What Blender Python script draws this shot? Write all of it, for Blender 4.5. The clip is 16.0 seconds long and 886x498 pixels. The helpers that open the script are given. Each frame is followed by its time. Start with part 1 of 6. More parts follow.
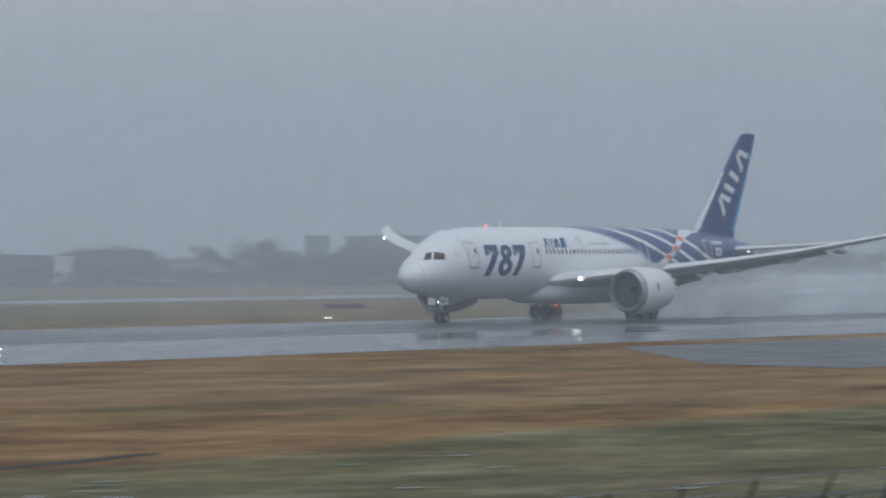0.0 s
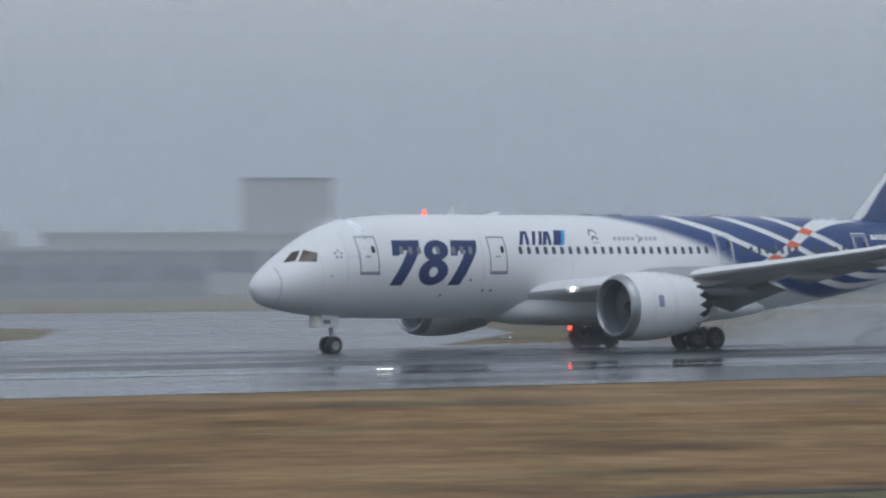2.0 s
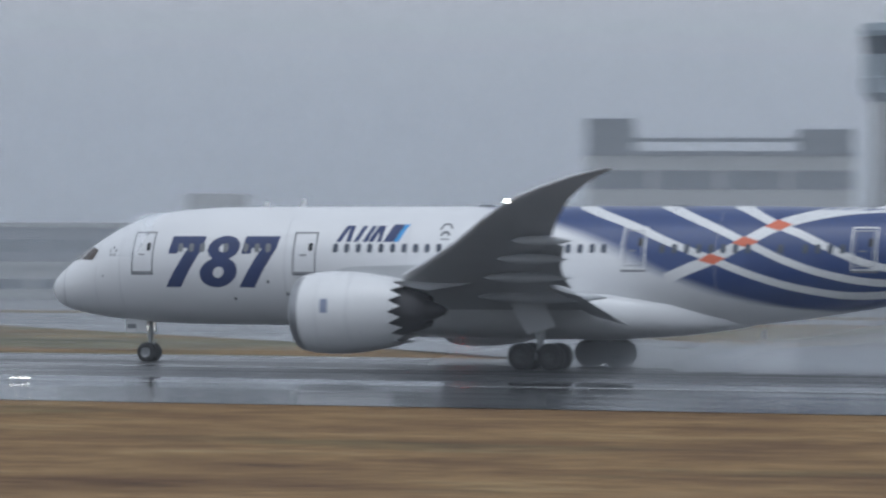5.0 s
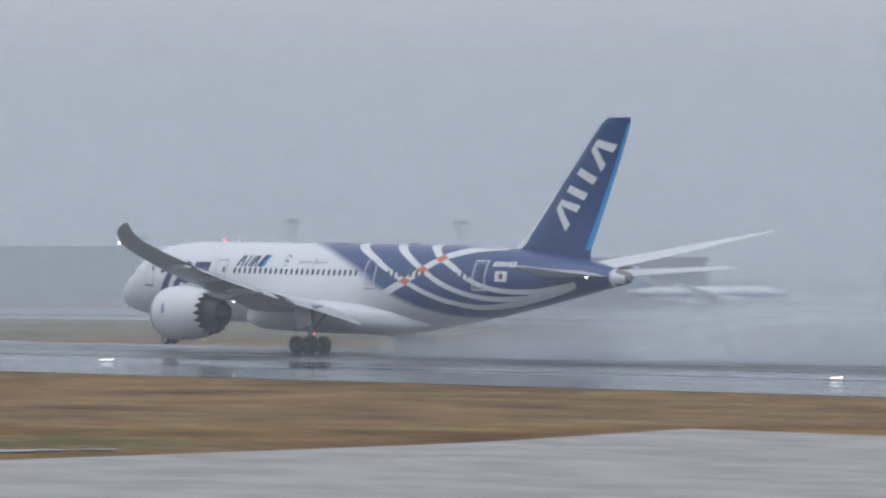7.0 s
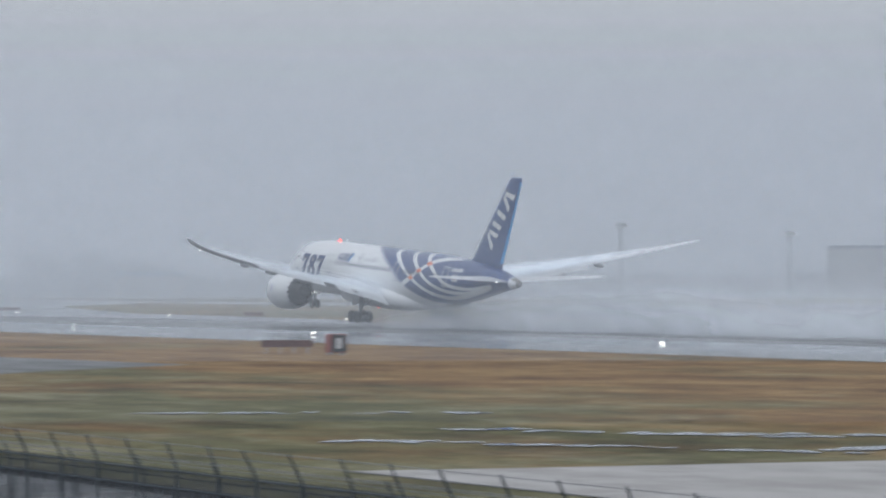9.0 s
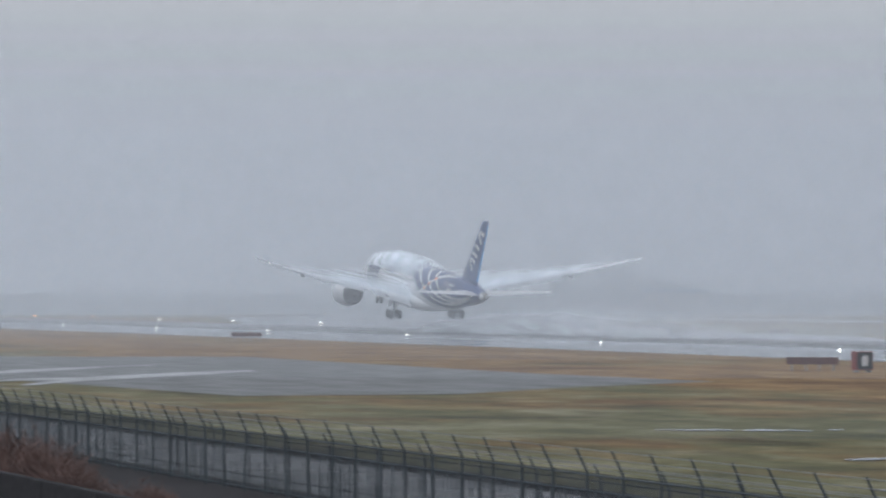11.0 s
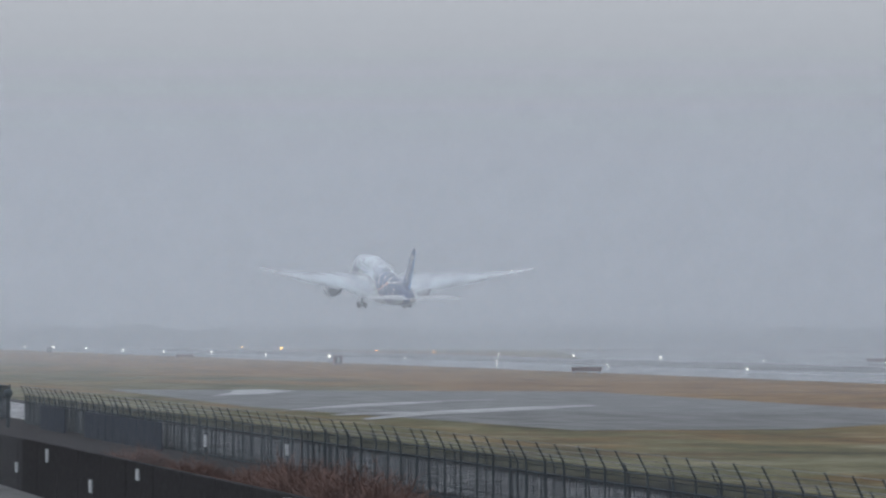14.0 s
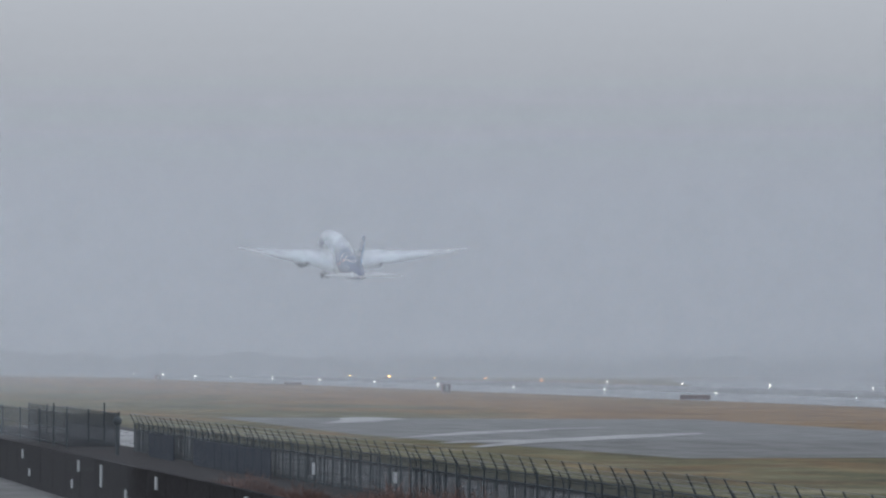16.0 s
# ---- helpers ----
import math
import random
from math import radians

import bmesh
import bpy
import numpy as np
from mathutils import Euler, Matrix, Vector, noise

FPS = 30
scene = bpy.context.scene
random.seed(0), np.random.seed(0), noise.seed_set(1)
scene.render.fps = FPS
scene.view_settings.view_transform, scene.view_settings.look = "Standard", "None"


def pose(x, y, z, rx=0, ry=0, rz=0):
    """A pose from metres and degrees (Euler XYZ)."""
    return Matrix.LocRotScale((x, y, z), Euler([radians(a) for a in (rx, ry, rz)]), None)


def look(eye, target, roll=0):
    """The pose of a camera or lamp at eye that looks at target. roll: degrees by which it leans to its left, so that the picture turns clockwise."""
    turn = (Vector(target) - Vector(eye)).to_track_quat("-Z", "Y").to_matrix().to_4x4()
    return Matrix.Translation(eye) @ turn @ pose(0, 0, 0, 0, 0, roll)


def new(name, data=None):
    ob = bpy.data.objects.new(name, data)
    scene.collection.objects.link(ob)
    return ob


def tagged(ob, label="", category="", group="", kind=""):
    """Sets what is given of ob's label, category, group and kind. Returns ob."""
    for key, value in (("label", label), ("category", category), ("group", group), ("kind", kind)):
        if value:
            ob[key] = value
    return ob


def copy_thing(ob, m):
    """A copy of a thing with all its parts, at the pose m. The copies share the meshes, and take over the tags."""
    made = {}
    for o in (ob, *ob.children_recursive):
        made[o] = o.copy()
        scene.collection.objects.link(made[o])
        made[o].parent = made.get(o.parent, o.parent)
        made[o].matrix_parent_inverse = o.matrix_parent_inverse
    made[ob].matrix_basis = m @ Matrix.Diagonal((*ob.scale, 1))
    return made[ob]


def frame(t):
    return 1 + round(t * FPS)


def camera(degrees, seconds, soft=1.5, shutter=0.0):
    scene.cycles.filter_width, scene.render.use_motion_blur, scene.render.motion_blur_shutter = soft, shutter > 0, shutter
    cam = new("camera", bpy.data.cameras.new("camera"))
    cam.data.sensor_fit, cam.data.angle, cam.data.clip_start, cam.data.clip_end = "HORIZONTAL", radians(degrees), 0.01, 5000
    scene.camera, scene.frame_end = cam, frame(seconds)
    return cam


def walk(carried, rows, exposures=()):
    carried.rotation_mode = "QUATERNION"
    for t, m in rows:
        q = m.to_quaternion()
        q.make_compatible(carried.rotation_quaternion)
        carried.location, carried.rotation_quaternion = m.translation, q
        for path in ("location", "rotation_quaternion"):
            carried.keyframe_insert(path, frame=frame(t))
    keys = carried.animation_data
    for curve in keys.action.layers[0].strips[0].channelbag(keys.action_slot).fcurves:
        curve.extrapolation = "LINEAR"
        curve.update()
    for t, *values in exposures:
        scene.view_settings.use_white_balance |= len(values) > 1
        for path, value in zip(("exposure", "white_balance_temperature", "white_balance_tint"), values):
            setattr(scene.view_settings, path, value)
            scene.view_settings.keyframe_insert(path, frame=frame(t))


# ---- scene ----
# Camera on the bank beside the airfield; z = 0 is the runway crown, x runs along the runway.
EYE = (0.0, 0.0, 5.06)
AXIS = 181.9      # distance of the runway's centre line
SKY = 0.15
cam = camera(12.88, 16.0, soft=2.2, shutter=0.5)

# seconds, turn to the right of the runway's normal, tilt up, roll (degrees)
PATH = [
    (0.0, 55.258, 0.184, -0.301),
    (0.5, 51.508, 0.233, -0.258),
    (1.0, 47.398, 0.238, -0.25),
    (1.5, 42.375, 0.246, -0.182),
    (2.0, 36.422, 0.22, -0.175),
    (2.5, 28.376, 0.229, -0.144),
    (3.0, 19.064, 0.247, -0.088),
    (3.5, 8.571, 0.248, -0.099),
    (4.0, -1.735, 0.223, -0.149),
    (4.5, -11.351, 0.224, -0.071),
    (5.0, -20.979, 0.221, 0.231),
    (5.2, -24.26, 0.238, 0.244),
    (7.3, -51.892, 0.625, -0.038),
    (7.5, -53.7, 0.718, -0.042),
    (8.0, -57.569, 0.807, 0.08),
    (8.5, -60.865, 0.787, -0.083),
    (9.0, -63.996, 0.449, -0.071),
    (9.5, -66.095, 0.433, -0.093),
    (10.0, -68.236, 0.528, -0.14),
    (10.2, -69.022, 0.559, -0.142),
    (12.3, -74.412, 0.919, 0.037),
    (12.5, -74.686, 0.95, -0.058),
    (13.0, -75.295, 1.055, 0.028),
    (13.5, -76.004, 1.156, 0.005),
    (14.0, -76.612, 1.2, 0.061),
    (14.5, -77.182, 1.244, 0.045),
    (15.0, -77.613, 1.389, 0.033),
    (15.5, -77.991, 1.517, -0.025),
    (16.0, -78.193, 1.605, 0.057),
]
FLIGHT = [
    (0.0, 284.8, 0.0, 0.0),
    (0.5, 251.6, 0.0, 0.0),
    (1.0, 217.8, 0.0, 0.0),
    (1.5, 183.6, 0.0, 0.0),
    (2.0, 149.1, 0.0, 0.0),
    (2.5, 114.2, 0.0, 0.0),
    (3.0, 78.4, 0.0, 0.0),
    (3.5, 42.4, 0.0, 0.0),
    (4.0, 7.4, 0.0, 0.0),
    (4.5, -27.4, 0.0, 0.0),
    (5.0, -63.0, 0.0, 0.0),
    (5.2, -77.5, 0.0, 0.0),
    (5.8, -122.64, 0.0, 0.36),
    (6.5, -176.6, 0.0, 0.77),
    (7.3, -241.3, 0.0, 1.25),
    (7.5, -257.1, 0.0, 1.59),
    (8.0, -297.8, 0.0, 2.13),
    (8.5, -339.8, 0.0, 2.37),
    (9.0, -383.3, 0.47, 3.51),
    (9.5, -427.8, 0.82, 3.71),
    (10.0, -470.8, 1.12, 4.93),
    (10.2, -488.1, 1.09, 5.14),
    (10.9, -548.48, 1.72, 5.48),
    (11.6, -609.26, 2.35, 5.82),
    (12.3, -669.4, 2.99, 6.16),
    (12.5, -686.8, 3.83, 6.67),
    (13.0, -730.6, 5.43, 7.44),
    (13.5, -774.6, 7.59, 8.88),
    (14.0, -818.7, 10.02, 9.45),
    (14.5, -862.9, 13.24, 10.65),
    (15.0, -907.3, 16.86, 11.35),
    (15.5, -951.8, 21.02, 12.23),
    (16.0, -996.5, 25.85, 13.25),
]


def aim(pan, tilt, roll):
    a, b = radians(pan), radians(tilt)
    way = Vector((math.sin(a) * math.cos(b), math.cos(a) * math.cos(b), math.sin(b)))
    return look(EYE, Vector(EYE) + way * 100.0, roll)


walk(cam, [(t, aim(p, q, r)) for t, p, q, r in PATH], exposures=[(0.0, -0.96, 5700, 6), (3.5, -0.81, 5690, 7), (5.2, -0.84, 5730, 7.5), (7.5, -0.69, 5840, 7), (9.5, -0.72, 5920, 8), (12.5, -0.82, 5940, 8.5), (16.0, -0.98, 5920, 8.5)])

# ---- world and light: a low overcast ----
world = bpy.data.worlds.new("overcast_sky")
scene.world = world
world.use_nodes = True
wn, wl = world.node_tree.nodes, world.node_tree.links
sky = wn.new("ShaderNodeTexSky")
sky.sky_type = "NISHITA"
sky.sun_disc = False
sky.sun_elevation, sky.sun_rotation = radians(72), radians(200)
sky.air_density, sky.dust_density, sky.ozone_density = 1.0, 6.0, 1.0
soften = wn.new("ShaderNodeHueSaturation")
soften.inputs["Saturation"].default_value = 0.42
wl.new(sky.outputs[0], soften.inputs["Color"])
# cloud that brightens upward from a dull horizon
ray_, part_, climb, dull = (wn.new("ShaderNode" + k) for k in ("TexCoord", "SeparateXYZ", "MapRange", "Mix"))
wl.new(ray_.outputs["Generated"], part_.inputs[0])
wl.new(part_.outputs["Z"], climb.inputs["Value"])
climb.interpolation_type = "SMOOTHSTEP"
climb.inputs["From Min"].default_value, climb.inputs["From Max"].default_value = -0.01, 0.11
climb.inputs["To Min"].default_value, climb.inputs["To Max"].default_value = 0.70, 1.36
dull.data_type, dull.blend_type = "RGBA", "MULTIPLY"
dull.inputs[0].default_value = 1.0
# an even layer of cloud covers most of the blue
cloud = wn.new("ShaderNodeMix")
cloud.data_type = "RGBA"
cloud.inputs[0].default_value = 0.68
cloud.inputs[7].default_value = (6.05, 5.98, 6.05, 1)
wl.new(soften.outputs[0], cloud.inputs[6])
wl.new(cloud.outputs[2], dull.inputs[6])
wl.new(climb.outputs[0], dull.inputs[7])
wl.new(dull.outputs[2], wn["Background"].inputs["Color"])
wn["Background"].inputs["Strength"].default_value = SKY
sun = new("sun", bpy.data.lights.new("sun", "SUN"))
sun.data.energy, sun.data.angle, sun.data.color = 0.5, radians(40), (1.0, 0.98, 0.95)
sun.matrix_world = look((0, 0, 50), (30, 60, -40))
scene.cycles.transparent_max_bounces = 64


# ---- small builders ----
def part(name, bm, material, parent=None, label=""):
    me = bpy.data.meshes.new(name)
    bm.to_mesh(me)
    bm.free()
    for m in (material if isinstance(material, (list, tuple)) else [material]):
        me.materials.append(m)
    ob = new(name, me)
    if parent:
        ob.parent = parent
    if label:
        tagged(ob, label)
    return ob


def smooth(ob, angle=40):
    for p in ob.data.polygons:
        p.use_smooth = True
    ob.data.set_sharp_from_angle(angle=radians(angle))
    return ob


def again(ob, m, parent=None):
    """A second part on the same mesh, at the pose m in its parent's space."""
    o = new(ob.name.split(".")[0], ob.data)
    o.parent = parent or ob.parent
    o.matrix_basis = m
    return o


def box(bm, x0, x1, y0, y1, z0, z1, bevel=0.0):
    made = bmesh.ops.create_cube(bm, size=1, matrix=Matrix.Translation(((x0 + x1) / 2, (y0 + y1) / 2, (z0 + z1) / 2)) @ Matrix.Diagonal((abs(x1 - x0), abs(y1 - y0), abs(z1 - z0), 1)))
    if bevel:
        edges = list({e for v in made["verts"] for e in v.link_edges})
        bmesh.ops.bevel(bm, geom=edges, offset=bevel, segments=2, affect="EDGES")
    return bm


def boxed(*a, bevel=0.0):
    return box(bmesh.new(), *a, bevel=bevel)


def tube(bm, p, q, r0, r1=None, n=12):
    """A closed tapered rod from p to q."""
    p, q = Vector(p), Vector(q)
    m = Matrix.Translation((p + q) / 2) @ (q - p).to_track_quat("Z", "Y").to_matrix().to_4x4()
    bmesh.ops.create_cone(bm, cap_ends=True, segments=n, radius1=r0, radius2=r0 if r1 is None else r1, depth=(q - p).length, matrix=m)
    return bm


def loft(bm, rings, closed=True, cap=True):
    """Joins rings of equally many points by quads."""
    vs = [[bm.verts.new(p) for p in r] for r in rings]
    for a, b in zip(vs, vs[1:]):
        n = len(a)
        for i in range(n if closed else n - 1):
            j = (i + 1) % n
            try:
                bm.faces.new((a[i], a[j], b[j], b[i]))
            except ValueError:
                pass
    if cap:
        for r in (vs[0], vs[-1]):
            bm.faces.new(r)
    bmesh.ops.remove_doubles(bm, verts=bm.verts, dist=1e-5)
    bmesh.ops.recalc_face_normals(bm, faces=bm.faces)
    return bm


def lathe(bm, profile, n=48, axis="x", at=(0, 0, 0)):
    """Turns a profile of (along, radius) round the x axis (or z)."""
    rings = []
    for u, r in profile:
        ring = []
        for i in range(n):
            a = 2 * math.pi * i / n
            c, s = r * math.cos(a), r * math.sin(a)
            ring.append((at[0] + u, at[1] + c, at[2] + s) if axis == "x" else (at[0] + c, at[1] + s, at[2] + u))
        rings.append(ring)
    return loft(bm, rings, cap=False)


def interp(table, x):
    xs = [r[0] for r in table]
    return [float(np.interp(x, xs, [r[i] for r in table])) for i in range(1, len(table[0]))]


def bent(points, n):
    """A smooth curve (Catmull-Rom) through points, with n steps between each two."""
    P = [Vector(p) for p in points]
    P = [2 * P[0] - P[1]] + P + [2 * P[-1] - P[-2]]
    out = []
    for a, b, c, d in zip(P, P[1:], P[2:], P[3:]):
        for i in range(n):
            t = i / n
            out.append(0.5 * ((2 * b) + (c - a) * t + (2 * a - 5 * b + 4 * c - d) * t * t + (3 * b - a - 3 * c + d) * t ** 3))
    return out + [P[-2]]


# ---- materials ----
def nodes(name):
    m = bpy.data.materials.new(name)
    m.use_nodes = True
    n, l = m.node_tree.nodes, m.node_tree.links
    return m, n, l, n["Principled BSDF"]


def noise_at(n, l, scale, detail=6.0, stretch=(1, 1, 1), rough=0.6):
    co, mp, tx = n.new("ShaderNodeTexCoord"), n.new("ShaderNodeMapping"), n.new("ShaderNodeTexNoise")
    mp.inputs["Scale"].default_value = stretch
    tx.inputs["Scale"].default_value, tx.inputs["Detail"].default_value, tx.inputs["Roughness"].default_value = scale, detail, rough
    l.new(co.outputs["Object"], mp.inputs["Vector"])
    l.new(mp.outputs[0], tx.inputs["Vector"])
    return tx.outputs["Fac"]


def ramp(n, l, fac, stops):
    r = n.new("ShaderNodeValToRGB")
    e = r.color_ramp.elements
    while len(e) < len(stops):
        e.new(0.5)
    for k, (p, c) in zip(e, stops):
        k.position, k.color = p, (*c, 1) if len(c) == 3 else c
    l.new(fac, r.inputs["Fac"])
    return r.outputs["Color"]


def mixed(n, l, fac, a, b, kind="MIX"):
    m = n.new("ShaderNodeMix")
    m.data_type, m.blend_type = "RGBA", kind
    for s, v in ((m.inputs[0], fac), (m.inputs[6], a), (m.inputs[7], b)):
        if isinstance(v, (int, float)):
            s.default_value = v
        elif isinstance(v, tuple):
            s.default_value = (*v, 1)
        else:
            l.new(v, s)
    return m.outputs[2]


def bump(n, l, bs, fac, strength, distance):
    b = n.new("ShaderNodeBump")
    b.inputs["Strength"].default_value, b.inputs["Distance"].default_value = strength, distance
    l.new(fac, b.inputs["Height"])
    l.new(b.outputs[0], bs.inputs["Normal"])


def plain(name, colour, rough=0.5, metal=0.0, vary=0.12, scale=1.5, coat=0.0, stretch=(1, 1, 1)):
    """A painted or metal surface with faint dirt at two scales."""
    m, n, l, bs = nodes(name)
    a, b = noise_at(n, l, scale, 5, stretch), noise_at(n, l, scale * 9, 4)
    dark = tuple(c * (1 - vary) for c in colour)
    c = ramp(n, l, a, [(0.3, dark), (0.7, colour)])
    c = mixed(n, l, 0.35 * vary / 0.12 * 0.5, c, ramp(n, l, b, [(0.35, dark), (0.65, colour)]))
    l.new(c, bs.inputs["Base Color"])
    l.new(ramp(n, l, b, [(0.3, (rough * 0.8,) * 3), (0.7, (min(1, rough * 1.25),) * 3)]), bs.inputs["Roughness"])
    bs.inputs["Metallic"].default_value = metal
    bs.inputs["Coat Weight"].default_value = coat
    return m


def glow(name, colour, strength):
    m, n, l, bs = nodes(name)
    bs.inputs["Base Color"].default_value = (*colour, 1)
    bs.inputs["Emission Color"].default_value = (*colour, 1)
    bs.inputs["Emission Strength"].default_value = strength
    return m


def grass_mat():
    m, n, l, bs = nodes("wet_grass")
    big = noise_at(n, l, 0.055, 6, (0.55, 1, 1), 0.68)
    mid = noise_at(n, l, 0.16, 7, (0.75, 1, 1), 0.68)
    fine = noise_at(n, l, 0.9, 8, (1, 1, 1), 0.72)
    straw = ramp(n, l, mid, [(0.27, (0.096, 0.056, 0.028)), (0.42, (0.218, 0.130, 0.056)), (0.56, (0.305, 0.192, 0.082)), (0.74, (0.39, 0.29, 0.140))])
    green = ramp(n, l, mid, [(0.3, (0.070, 0.074, 0.036)), (0.50, (0.150, 0.145, 0.068)), (0.68, (0.29, 0.265, 0.17))])
    # the strip nearest the bank is greener
    geo, sep = n.new("ShaderNodeNewGeometry"), n.new("ShaderNodeSeparateXYZ")
    l.new(geo.outputs["Position"], sep.inputs[0])
    near = n.new("ShaderNodeMapRange")
    near.inputs["From Min"].default_value, near.inputs["From Max"].default_value = 67.0, 62.0
    near.inputs["To Min"].default_value, near.inputs["To Max"].default_value = 0.0, 0.28
    l.new(sep.outputs["Y"], near.inputs["Value"])
    far = n.new("ShaderNodeMapRange")
    far.inputs["From Min"].default_value, far.inputs["From Max"].default_value = 200.0, 225.0
    far.inputs["To Min"].default_value, far.inputs["To Max"].default_value = 0.0, 0.16
    l.new(sep.outputs["Y"], far.inputs["Value"])
    east = n.new("ShaderNodeMapRange")
    east.inputs["From Min"].default_value, east.inputs["From Max"].default_value = -90.0, -20.0
    east.inputs["To Min"].default_value, east.inputs["To Max"].default_value = 0.22, 1.0
    l.new(sep.outputs["X"], east.inputs["Value"])
    both = n.new("ShaderNodeMath")
    both.operation = "MULTIPLY"
    l.new(near.outputs[0], both.inputs[0])
    l.new(east.outputs[0], both.inputs[1])
    add = n.new("ShaderNodeMath")
    l.new(both.outputs[0], add.inputs[0])
    l.new(far.outputs[0], add.inputs[1])
    west = n.new("ShaderNodeMapRange")
    west.inputs["From Min"].default_value, west.inputs["From Max"].default_value = -70.0, -100.0
    west.inputs["To Min"].default_value, west.inputs["To Max"].default_value = 0.0, 0.14
    l.new(sep.outputs["X"], west.inputs["Value"])
    low = n.new("ShaderNodeMapRange")
    low.inputs["From Min"].default_value, low.inputs["From Max"].default_value = 90.0, 78.0
    l.new(sep.outputs["Y"], low.inputs["Value"])
    patch = n.new("ShaderNodeMath")
    patch.operation = "MULTIPLY_ADD"
    l.new(west.outputs[0], patch.inputs[0])
    l.new(low.outputs[0], patch.inputs[1])
    l.new(add.outputs[0], patch.inputs[2])
    bank = n.new("ShaderNodeMapRange")
    bank.inputs["From Min"].default_value, bank.inputs["From Max"].default_value = 45.0, 40.0
    bank.inputs["To Min"].default_value, bank.inputs["To Max"].default_value = 0.0, 0.12
    l.new(sep.outputs["Y"], bank.inputs["Value"])
    rim = n.new("ShaderNodeMath")
    l.new(patch.outputs[0], rim.inputs[0])
    l.new(bank.outputs[0], rim.inputs[1])
    s = n.new("ShaderNodeMath")
    l.new(rim.outputs[0], s.inputs[0])
    l.new(big, s.inputs[1])
    f = ramp(n, l, s.outputs[0], [(0.545, (0, 0, 0)), (0.71, (1, 1, 1))])
    c = mixed(n, l, f, straw, green)
    # darker matted patches
    matted = noise_at(n, l, 0.10, 6, (0.6, 1, 1), 0.7)
    c = mixed(n, l, 0.8, c, ramp(n, l, matted, [(0.36, (0.46, 0.40, 0.42)), (0.50, (1, 1, 1))]), "MULTIPLY")
    c = mixed(n, l, 0.62, c, ramp(n, l, fine, [(0.34, (0.40, 0.38, 0.36)), (0.66, (1.08, 1.08, 1.08))]), "MULTIPLY")
    l.new(c, bs.inputs["Base Color"])
    bs.inputs["Roughness"].default_value = 0.95
    bs.inputs["Specular IOR Level"].default_value = 0.15
    bump(n, l, bs, fine, 0.6, 0.08)
    return m


def wet_mat(name, dark, light, rough, puddle=0.06, stretch=(0.06, 1, 1)):
    """Rain-wet paving: a darker tone with streaks where water stands."""
    m, n, l, bs = nodes(name)
    a = noise_at(n, l, 0.35, 6, stretch)
    b = noise_at(n, l, 2.5, 5, (0.3, 1, 1))
    c = ramp(n, l, a, [(0.3, dark), (0.7, light)])
    c = mixed(n, l, 0.3, c, ramp(n, l, b, [(0.3, (0.6, 0.6, 0.6)), (0.7, (1, 1, 1))]), "MULTIPLY")
    l.new(c, bs.inputs["Base Color"])
    l.new(ramp(n, l, a, [(0.38, (rough,) * 3), (0.56, (puddle,) * 3)]), bs.inputs["Roughness"])
    bump(n, l, bs, b, 0.12, 0.01)
    return m


